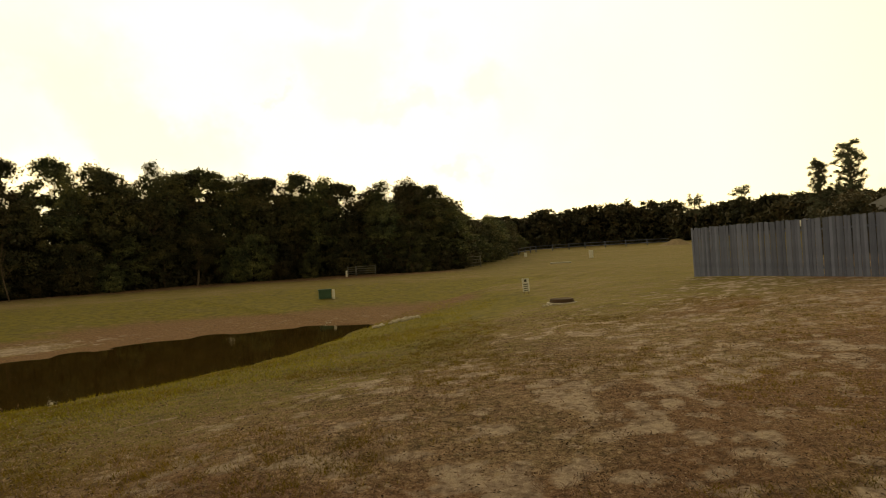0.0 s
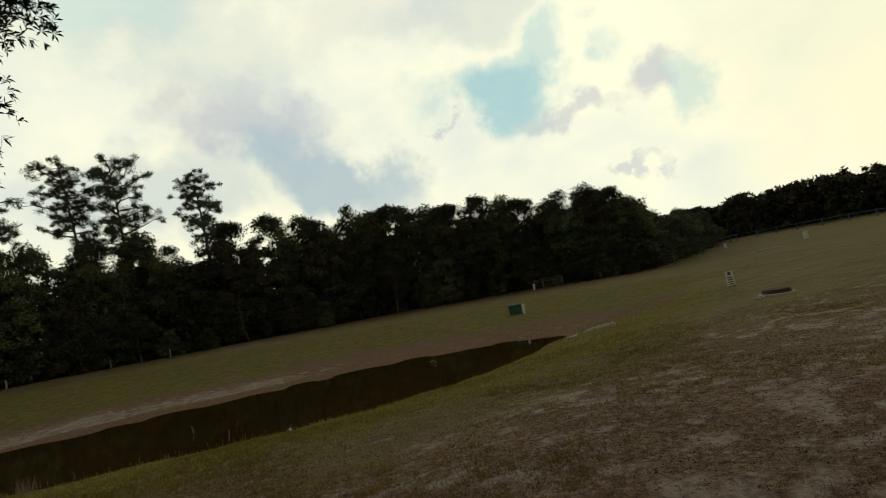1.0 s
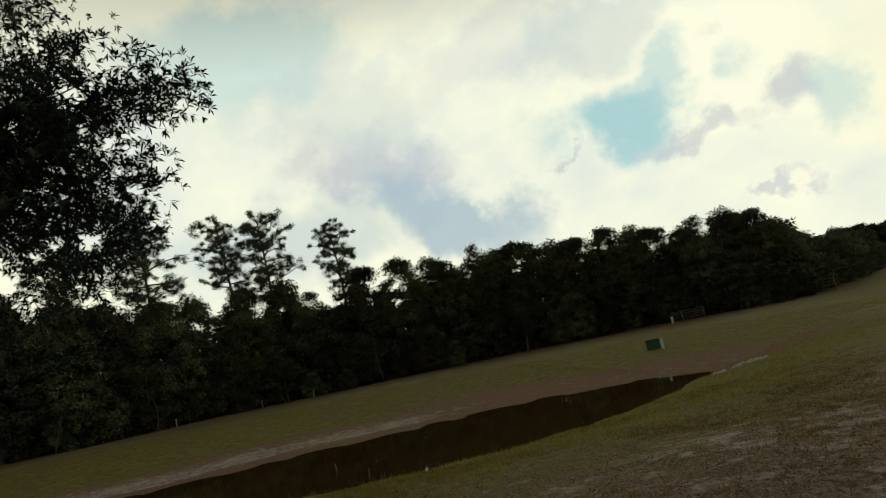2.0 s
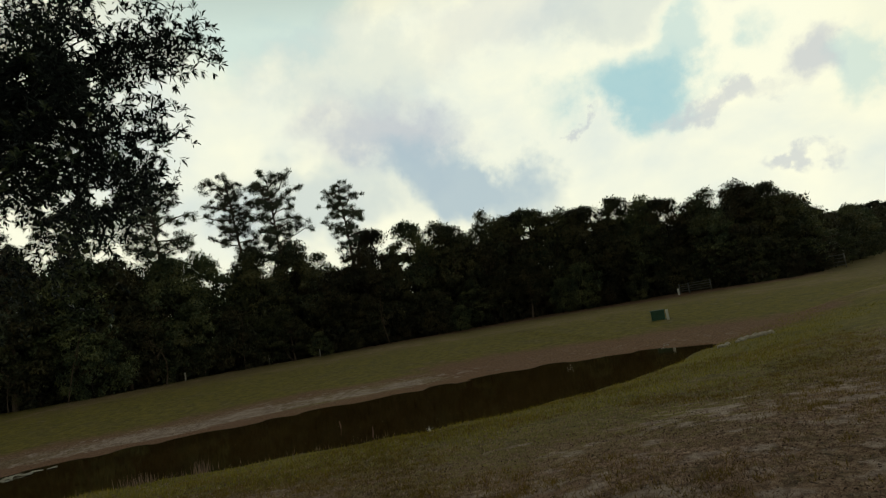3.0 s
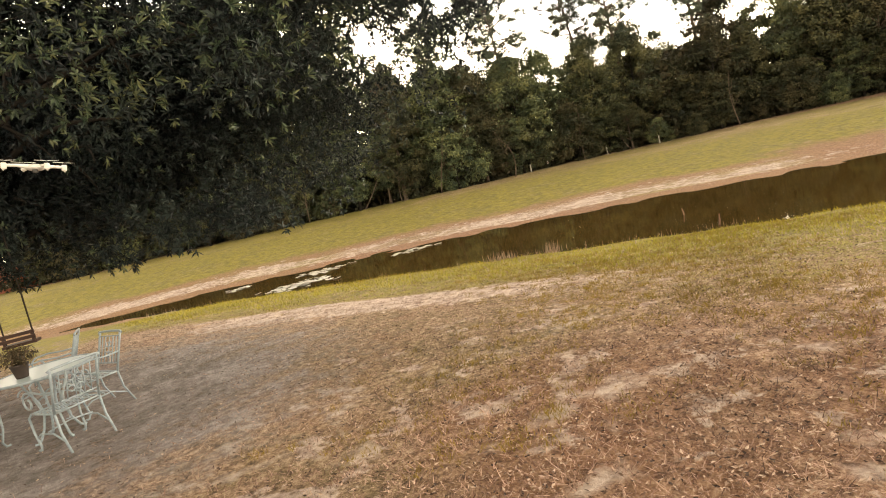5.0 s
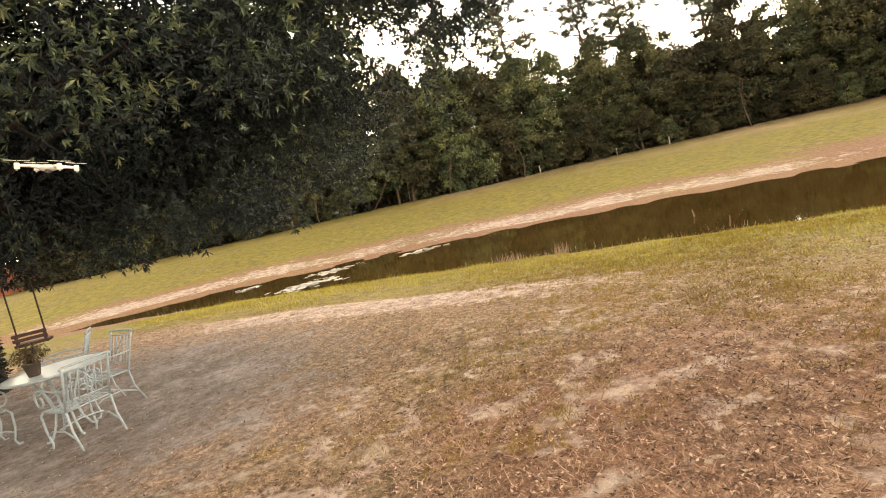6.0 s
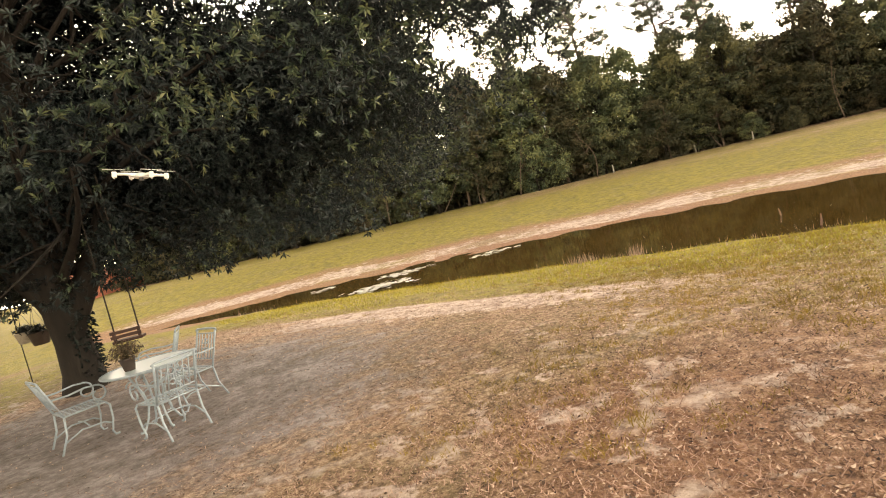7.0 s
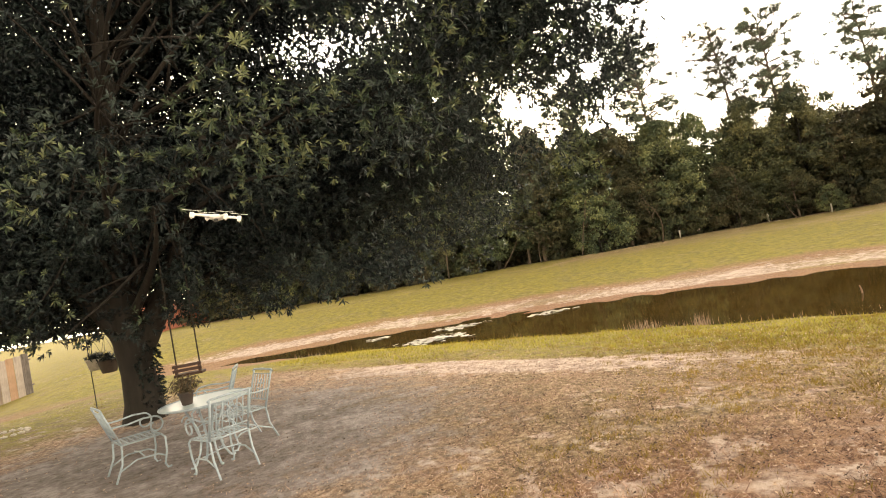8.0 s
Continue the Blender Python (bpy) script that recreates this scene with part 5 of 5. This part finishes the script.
def blades(name, roots, heights, rng, width, material, label, category, lean=0.35):
    """Thin pointed blades standing at the roots."""
    n = len(roots)
    a = rng.uniform(0, 2 * np.pi, n)
    tip = roots + np.stack([np.cos(a) * heights * lean * rng.uniform(0.2, 1.6, n), np.sin(a) * heights * lean * rng.uniform(0.2, 1.6, n), heights], 1)
    b = rng.uniform(0, 2 * np.pi, n)
    side = np.stack([np.cos(b), np.sin(b), np.zeros(n)], 1) * width / 2
    v = np.stack([roots - side, roots + side, tip], 1).reshape(-1, 3)
    return tagged(new(name, array_mesh(name, v, np.arange(3 * n).reshape(-1, 3), material)), label, category, kind="stuff")


def build_reeds():
    rng = np.random.default_rng(41)
    R, H = [], []
    for az, d, w, count, h in ((-58.3, 14.75, 0.28, 80, 0.26), (-53.7, 14.35, 0.16, 60, 0.28), (-56.0, 14.55, 0.5, 50, 0.14), (-50, 14.1, 0.8, 30, 0.14), (-44, 13.9, 0.8, 30, 0.14),
                               (-88, 20.5, 1.0, 40, 0.18), (-38, 13.7, 0.8, 24, 0.13), (-63, 15.4, 1.2, 30, 0.12), (-72, 17.3, 1.5, 30, 0.12)):
        c = polar(az, d)
        for _ in range(count):
            x, y = c[0] + rng.normal() * w * 0.5, c[1] + rng.normal() * w * 0.7
            sd = float(shore_distance(x, y)[0])
            if sd < -0.5:
                continue
            R.append((x, y, max(gz(x, y), WATER) - 0.02))
            H.append(h * rng.uniform(0.5, 1.2))
    blades("dead_reeds", np.array(R), np.array(H), rng, 0.018, M_REED, "pale dead reeds at the water's edge", "reeds", 0.2)


build_reeds()


def stick(name, x, y, z, length, tilt, turn, r, material, label, category, top=0.5):
    ob = empty(name, pose(x, y, z, 0, tilt, turn), label=label, category=category)
    bm = bmesh.new()
    tube(bm, [(0, 0, -0.3), (0.01, 0.01, length * 0.5), (0.0, 0.0, length)], [r, r * 0.85, r * top], 7)
    part("stem", bm, material, ob)
    return ob


for az, d, l, tilt in ((-38.9, 14.2, 0.24, 8), (-41.6, 16.5, 0.18, -6)):
    x, y = polar(az, d)
    stick("stick", x, y, WATER, l, tilt, 30, 0.022, M_REED, "pale stick standing out of the brown water", "stick")


def rubble(x, y, count, sx, sy, turn, size, label):
    rng = np.random.default_rng(count)
    heap = empty("rubble", pose(x, y, 0, 0, 0, turn), label=label, category="stones")
    c, s = math.cos(radians(turn)), math.sin(radians(turn))
    for _ in range(count):
        u, w = rng.uniform(-sx, sx), rng.normal() * sy
        px_, py_ = x + c * u - s * w, y + s * u + c * w
        bm = bmesh.new()
        bmesh.ops.create_icosphere(bm, subdivisions=1, radius=size * rng.uniform(0.4, 1.1))
        for v in bm.verts:
            v.co *= rng.uniform(0.75, 1.15)
        ob = part("stone", bm, M_STONE, heap)
        ob.matrix_basis = Matrix.Translation((u, w, gz(px_, py_) + 0.3 * size)) @ Matrix.Rotation(rng.uniform(0, 6), 4, "Z") @ Matrix.Diagonal((1.3, 0.9, 0.65, 1))


rubble(*polar(-3.9, 20.8), 16, 0.3, 0.12, 50, 0.15, "pale broken concrete at the end of the pond")
rubble(*polar(-5.6, 20.6), 14, 0.6, 0.1, 40, 0.11, "pale broken stones on the pond bank")
rubble(*polar(-11.5, 22.6), 16, 1.3, 0.06, 100, 0.05, "thin line of pale stones at the pond's end")


# ---- small things on the lawn ----
def notice_sign(x, y, turn):
    sign = empty("lawn_sign", pose(x, y, gz(x, y), 0, -3, turn), label="small white lawn sign with dark square and lines", category="sign")
    bm = bmesh.new()
    box(bm, 0, 0, 0.36, 0.27, 0.012, 0.52, bevel=0.004)
    part("board", bm, M_WHITE, sign)
    for z, w, h in ((0.53, 0.10, 0.10), (0.39, 0.17, 0.035), (0.31, 0.17, 0.035), (0.23, 0.17, 0.035), (0.15, 0.17, 0.035)):
        bm = bmesh.new()
        box(bm, 0, -0.009, z, w, 0.006, h)
        part("bar", bm, M_BAR, sign, "dark printed bar")
    for sx in (-0.08, 0.08):
        bm = bmesh.new()
        tube(bm, [(sx, 0.012, -0.15), (sx, 0.012, 0.55)], 0.006, 5)
        part("stake", bm, M_STEEL, sign)


notice_sign(*polar(7.4, 24.0), -8)


def drain(x, y, turn):
    d = empty("drain_cover", pose(x, y, gz(x, y), 0, 0, turn), label="rusty brown drain cover on a pale concrete collar", category="drain")
    bm = bmesh.new()
    prof = [(0.46, -0.1), (0.46, 0.03), (0.44, 0.045), (0.36, 0.045), (0.35, -0.1)]
    rings = [[bm.verts.new((q * math.cos(a), q * math.sin(a), z)) for a in (2 * math.pi * i / 28 for i in range(28))] for q, z in prof]
    for r0, r1 in zip(rings, rings[1:]):
        for i in range(28):
            bm.faces.new((r0[i], r0[(i + 1) % 28], r1[(i + 1) % 28], r1[i]))
    part("collar", bm, M_CONCRETE, d)
    bm = bmesh.new()
    bmesh.ops.create_cone(bm, cap_ends=True, segments=28, radius1=0.38, radius2=0.34, depth=0.11, matrix=Matrix.Translation((0, 0.03, 0.09)))
    part("lid", bm, M_RUST, d)


drain(*polar(10.6, 18.6), -10)
sx_, sy_ = polar(9.3, 18.2)
rubble(sx_, sy_, 5, 0.14, 0.04, -8, 0.06, "pale concrete crumbs beside the drain")


def utility_box(x, y, turn):
    b = empty("utility_box", pose(x, y, gz(x, y), 0, 0, turn), label="green steel utility cabinet standing in the grass", category="utility box")
    bm = bmesh.new()
    box(bm, 0, 0, 0.2, 0.62, 0.46, 0.42, bevel=0.03)
    part("body", bm, M_GREENBOX, b)
    bm = bmesh.new()
    box(bm, 0, 0, 0.43, 0.68, 0.52, 0.06, bevel=0.02)
    part("lid", bm, M_GREENBOX, b)
    bm = bmesh.new()
    box(bm, 0, 0, -0.04, 0.7, 0.54, 0.1, bevel=0.01)
    part("pad", bm, M_GREENBOX, b)


utility_box(*polar(-11.5, 31.5), 15)


def marker_post(x, y, h, w, label="short white marker post in the grass"):
    p = empty("marker_post", pose(x, y, gz(x, y)), label=label, category="post")
    bm = bmesh.new()
    box(bm, 0, 0, h / 2 - 0.05, w, w * 0.6, h + 0.1, bevel=w * 0.12)
    part("post", bm, M_WHITE, p)


marker_post(*polar(-10.7, 31.0), 0.5, 0.12)
marker_post(*polar(-9.4, 54.5), 0.55, 0.16)
marker_post(*polar(13.5, 70), 0.85, 0.45, "white marker board at the field's edge")
marker_post(*polar(7.5, 84), 0.6, 0.4, "white marker board at the field's edge")
for az, d in ((-47.0, 50.5), (-54.0, 47.5), (-42.5, 50.5)):
    stick("stump", *polar(az, d), gz(*polar(az, d)), 0.6, 2, 0, 0.06, M_POT_PALE, "pale bare stump at the wood's edge", "stump", 0.8)


def pipe_gate(x, y, turn, w, h):
    g = empty("pipe_gate", pose(x, y, gz(x, y), 0, 0, turn), label="grey metal pipe gate before the trees", category="gate")
    for k in range(4):
        bm = bmesh.new()
        z = 0.25 + (h - 0.25) * k / 3
        tube(bm, [(-w / 2, 0, z), (w / 2, 0, z)], 0.025, 6)
        part("rail", bm, M_GALV, g)
    for sx in (-w / 2, w / 2):
        bm = bmesh.new()
        tube(bm, [(sx, 0, -0.2), (sx, 0, h + 0.08)], 0.045, 7)
        part("post", bm, M_GALV, g)


pipe_gate(*polar(-7.6, 55.0), 8, 1.7, 0.85)
pipe_gate(*polar(-8.9, 55.5), 8, 0.7, 0.8)
pipe_gate(*polar(2.2, 60.0), 0, 2.2, 1.1)


def rail_fence():
    f = empty("rail_fence", Matrix(), label="low grey rail fence along the far field edge", category="fence")
    pts = [polar(5.6, 88), polar(8.5, 104), polar(13, 108), polar(20.3, 106)]
    for (ax, ay), (bx, by) in zip(pts, pts[1:]):
        n = max(int(math.dist((ax, ay), (bx, by)) / 3), 1)
        for i in range(n):
            x, y = ax + (bx - ax) * i / n, ay + (by - ay) * i / n
            bm = bmesh.new()
            box(bm, x, y, gz(x, y) + 0.5, 0.14, 0.14, 1.2, bevel=0.01)
            part("post", bm, M_FENCE, f)
        for hz in (0.45, 0.95):
            bm = bmesh.new()
            tube(bm, [(ax + (bx - ax) * i / n, ay + (by - ay) * i / n, gz(ax + (bx - ax) * i / n, ay + (by - ay) * i / n) + hz) for i in range(n + 1)], 0.06, 5)
            part("rail", bm, M_FENCE, f)


rail_fence()


def slab(name, x, y, w, d, h, turn, material, label, category):
    ob = empty(name, pose(x, y, gz(x, y), 0, 0, turn), label=label, category=category)
    bm = bmesh.new()
    box(bm, 0, 0, h / 2 - 0.02, w, d, h, bevel=min(w, d, h) * 0.2)
    part("slab", bm, material, ob)


slab("concrete_apron", *polar(10.7, 58), 1.9, 1.2, 0.12, -10, M_CONCRETE, "pale flat concrete apron in the grass", "concrete slab")


def mound(x, y, r, h):
    rng = np.random.default_rng(6)
    bm = bmesh.new()
    rings = []
    for k in range(7):
        q = r * (1 - k / 6)
        rings.append([bm.verts.new((q * 1.7 * math.cos(a), q * math.sin(a), h * smooth01(k / 6) * rng.uniform(0.85, 1.1) - 0.05)) for a in (2 * math.pi * i / 24 for i in range(24))])
    for r0, r1 in zip(rings, rings[1:]):
        for i in range(24):
            bm.faces.new((r0[i], r0[(i + 1) % 24], r1[(i + 1) % 24], r1[i])).smooth = True
    m = empty("sand_mound", pose(x, y, gz(x, y), 0, 0, -20), label="tan heap of sandy soil on the far field", category="mound")
    part("heap", bm, M_SANDHEAP, m)


mound(*polar(20.9, 100), 1.7, 0.95)


def car(x, y, turn, van, label):
    c = empty("parked_car", pose(x, y, gz(x, y), 0, 0, turn), label=label, category="car", group="parked cars")
    l, w, h = (5.0, 1.9, 1.95) if van else (4.5, 1.8, 1.45)
    prof = [(-l / 2, 0.35), (-l / 2, 0.9), (-l / 2 + 0.15, 1.0), (-l * 0.38, h - 0.05), (-l * 0.3, h), (l * (0.22 if van else 0.08), h), (l * (0.32 if van else 0.2), 1.0), (l / 2 - 0.1, 0.82), (l / 2, 0.6), (l / 2, 0.35)]
    bm = bmesh.new()
    a = [bm.verts.new((u, -w / 2, z)) for u, z in prof]
    b = [bm.verts.new((u, w / 2, z)) for u, z in prof]
    bm.faces.new(a)
    bm.faces.new(b[::-1])
    for i in range(len(prof)):
        bm.faces.new((a[i], b[i], b[(i + 1) % len(prof)], a[(i + 1) % len(prof)]))
    bmesh.ops.recalc_face_normals(bm, faces=bm.faces)
    bmesh.ops.bevel(bm, geom=list(bm.edges), offset=0.06, segments=2, affect="EDGES")
    part("body", bm, M_CAR, c)
    for sy in (-1, 1):
        bm = bmesh.new()
        box(bm, -0.05 * l, sy * (w / 2 + 0.003), (h + 1.0) / 2 - 0.02, l * 0.46, 0.012, h - 1.22, bevel=0.004)
        part("side_window", bm, M_CARGLASS, c)
    for u in (-l * 0.31, l * 0.31):
        for sy in (-1, 1):
            bm = bmesh.new()
            bmesh.ops.create_cone(bm, cap_ends=True, segments=20, radius1=0.33, radius2=0.33, depth=0.22, matrix=Matrix.Translation((u, sy * (w / 2 - 0.1), 0.33)) @ Matrix.Rotation(math.pi / 2, 4, "X"))
            part("wheel", bm, M_TYRE, c)


car(*polar(30.0, 118), -20, True, "white van parked beyond the fence")
car(*polar(31.4, 112), -20, False, "white car parked beyond the fence")
car(*polar(23.5, 124), 66, False, "white car parked on the far field")
car(*polar(26.1, 124), 70, False, "pale car parked on the far field")


def house(x, y, turn):
    hs = empty("house", pose(x, y, gz(x, y), 0, 0, turn), label="house with tan walls and grey shingle roof among trees", category="house")
    bm = bmesh.new()
    box(bm, 0, 0, 1.3, 11, 8, 2.7)
    part("wall", bm, M_WALL, hs)
    bm = bmesh.new()
    v = [bm.verts.new(p) for p in ((-6, -4.5, 2.6), (6, -4.5, 2.6), (6, 4.5, 2.6), (-6, 4.5, 2.6), (-2.5, 0, 4.9), (2.5, 0, 4.9))]
    for q in ((0, 1, 5, 4), (1, 2, 5), (2, 3, 4, 5), (3, 0, 4), (3, 2, 1, 0)):
        bm.faces.new([v[i] for i in q])
    part("roof", bm, M_ROOF, hs)
    for u in (-3, 0.2, 3.2):
        bm = bmesh.new()
        box(bm, u, -4.01, 1.45, 1.2, 0.06, 1.2, bevel=0.01)
        win = part("window", bm, M_WHITE, hs)
        bm = bmesh.new()
        box(bm, u, -4.05, 1.45, 1.0, 0.03, 1.0)
        part("pane", bm, M_CARGLASS, win)


house(*polar(41.8, 50), -42)


def barn(x, y, turn):
    """Low red building beyond the end of the pond."""
    b = empty("red_barn", pose(x, y, gz(x, y), 0, 0, turn), label="low red-brown boarded barn beyond the pond", category="barn")
    bm = bmesh.new()
    box(bm, 0, 0, 0.7, 7.0, 4.0, 1.8)
    wall = part("wall", bm, M_BRICK, b)
    for i in range(15):
        bm = bmesh.new()
        box(bm, -3.36 + 0.48 * i, -2.02, 0.7, 0.06, 0.03, 1.75, bevel=0.006)
        part("batten", bm, M_BRICK, wall)
    bm = bmesh.new()
    v = [bm.verts.new(p) for p in ((-3.8, -2.4, 1.5), (3.8, -2.4, 1.5), (3.8, 2.4, 1.5), (-3.8, 2.4, 1.5), (-3.8, 0, 2.3), (3.8, 0, 2.3))]
    for q in ((0, 1, 5, 4), (2, 3, 4, 5), (1, 2, 5), (3, 0, 4), (3, 2, 1, 0)):
        bm.faces.new([v[i] for i in q])
    part("roof", bm, M_BRICK, b)


barn(*polar(-98.9, 58), 99)


# ---- the drone ----
def drone(x, y, z, turn, tilt):
    d = empty("quadcopter", pose(x, y, z, tilt, 11, turn), label="small white quadcopter hovering in the air", category="drone")
    bm = bmesh.new()
    bmesh.ops.create_icosphere(bm, subdivisions=3, radius=0.05)
    for v in bm.verts:
        v.co = Vector((v.co.x * 1.15, v.co.y * 1.5, v.co.z * 0.5 - 0.008))
    for f in bm.faces:
        f.smooth = True
    part("body", bm, M_DRONE, d)
    bm = bmesh.new()
    box(bm, 0, -0.055, -0.034, 0.03, 0.03, 0.024, bevel=0.005)
    part("camera_pod", bm, M_BAR, d)
    for sx in (-1, 1):
        for sy in (-1, 1):
            px, py = 0.115 * sx + 0.048 * sy, 0.1 * sy
            bm = bmesh.new()
            tube(bm, [(0.03 * sx, 0.035 * sy, -0.004), (0.6 * px, 0.6 * py, 0.002), (px, py, 0.0)], [0.016, 0.011, 0.009], 8)
            arm = part("arm", bm, M_DRONE, d)
            bm = bmesh.new()
            box(bm, px, py, -0.004, 0.032, 0.032, 0.042, bevel=0.006)
            part("motor", bm, M_DRONE, arm)
            bm = bmesh.new()
            tube(bm, [(px, py, 0.016), (px, py, 0.034)], 0.005, 6)
            part("shaft", bm, M_BAR, arm)
            bm = bmesh.new()
            tube(bm, [(px, py, -0.02), (px * 1.03, py * 1.03, -0.032)], [0.008, 0.006], 6)
            part("foot", bm, M_DRONE, arm)
            a = 12 + 9 * sx + 7 * sy
            bm = bmesh.new()
            for side in (-1, 1):
                box(bm, 0, 0, 0, 0.066, 0.013, 0.002, m=pose(px, py, 0.032, 0, 0, a) @ pose(0.036 * side, 0, 0, 8 * side, -2 * side, 0))
            part("propeller", bm, M_DRONE, arm)


x, y = polar(-95.1, 4.8)
drone(x, y, 1.6 + 4.8 * math.tan(radians(7.6)), 95, 4)


# ---- grass blades, tufts and fallen leaves on the lawn ----
def lawn_points(rng, count, r0, r1, power=1.0):
    az = rng.uniform(-128, 48, count)
    r = r0 + (r1 - r0) * rng.uniform(0, 1, count) ** power
    x, y = r * np.sin(np.radians(az)), r * np.cos(np.radians(az))
    ok = shore_distance(x, y)[0] > 0.15
    return x[ok], y[ok]


def build_lawn():
    rng = np.random.default_rng(51)
    x, y = lawn_points(rng, 400000, 0.7, 16, 1.1)
    off = np.hypot(x + 7.9, y + 1.6)
    keep = (rng.uniform(0, 1, len(x)) < np.clip((off - 1.5) / 3.5, 0.04, 1)) & (rng.uniform(0, 1, len(x)) > np.maximum(0.94 * bare(x, y), 1.05 * streak(x, y))) & (rng.uniform(0, 1, len(x)) < 0.35 + 0.9 * patches(x, y, 1.7, 3))
    keep &= rng.uniform(0, 1, len(x)) < 1 - 0.8 * smooth01((-8 - along(x, y)[0]) / 3)
    keep &= rng.uniform(0, 1, len(x)) < np.clip((shore_distance(x, y)[0] - 3.0) / 3.0, 0, 1)
    x, y = x[keep], y[keep]
    root = np.stack([x, y, ground(x, y) - 0.005], 1)
    blades("dry_grass", root, 0.01 + 0.042 * rng.uniform(0, 1, len(x)) ** 2, rng, 0.0075, M_GRASS, "short dry brown grass blades on the lawn", "grass", 1.6)
    x, y = lawn_points(rng, 19000, 1.4, 17)
    keep = rng.uniform(0, 1, len(x)) < smooth01((patches(x, y, 0.6, 18) - 0.38) / 0.3) * np.clip((along(x, y)[0] + 4.5) / 4.5, 0.14, 1) * np.clip(along(x, y)[1] / 8, 0.4, 1) * np.clip((np.hypot(x + 7.9, y + 1.6) - 3.5) / 2, 0, 1)
    x, y = x[keep], y[keep]
    n = 22
    tx = np.repeat(x, n) + rng.normal(size=len(x) * n) * 0.05
    ty = np.repeat(y, n) + rng.normal(size=len(x) * n) * 0.05
    blades("grass_tufts", np.stack([tx, ty, ground(tx, ty) - 0.005], 1), rng.uniform(0.02, 0.06, len(tx)), rng, 0.007, M_TUFT, "yellow-green grass tufts in the dry lawn", "grass", 0.8)
    sx, sy = lawn_points(rng, 150000, 8, 26, 0.8)
    sd, over = shore_distance(sx, sy)
    ok = (sd < 4.4 - 2.0 * (patches(sx, sy, 0.9, 4) - 0.5)) & (over < 0) & (np.hypot(sx + 7.9, sy + 1.6) > 5) & (along(sx, sy)[0] > -14.5 + 3 * patches(sx, sy, 0.8, 5))
    sx, sy = sx[ok], sy[ok]
    blades("bank_grass", np.stack([sx, sy, ground(sx, sy) - 0.005], 1), rng.uniform(0.03, 0.09, len(sx)), rng, 0.012, M_TUFT, "yellow-green grass on the pond bank", "grass", 0.7)
    lx, ly = lawn_points(rng, 95000, 0.7, 17)
    keep = rng.uniform(0, 1, len(lx)) < (1 - 0.7 * np.maximum(bare(lx, ly), streak(lx, ly))) * np.clip((np.hypot(lx + 7.9, ly + 1.6) - 1.5) / 4, 0.12, 1)
    keep &= rng.uniform(0, 1, len(lx)) < 1 - 0.85 * smooth01((-7.5 - along(lx, ly)[0]) / 3)
    lx, ly = lx[keep], ly[keep]
    p = np.stack([lx, ly, ground(lx, ly) + 0.01], 1)
    v, f = leaf_arrays(p, rng, 0.036, 0.017, 0.0, 0.35)
    v[:, 2] = np.repeat(p[:, 2], 4) + (v[:, 2] - np.repeat(p[:, 2], 4)) * 0.5
    tagged(new("fallen_leaves", array_mesh("fallen_leaves", v, f, M_LITTER)), "dry brown fallen leaves on the lawn", "leaves", kind="stuff")


build_lawn()
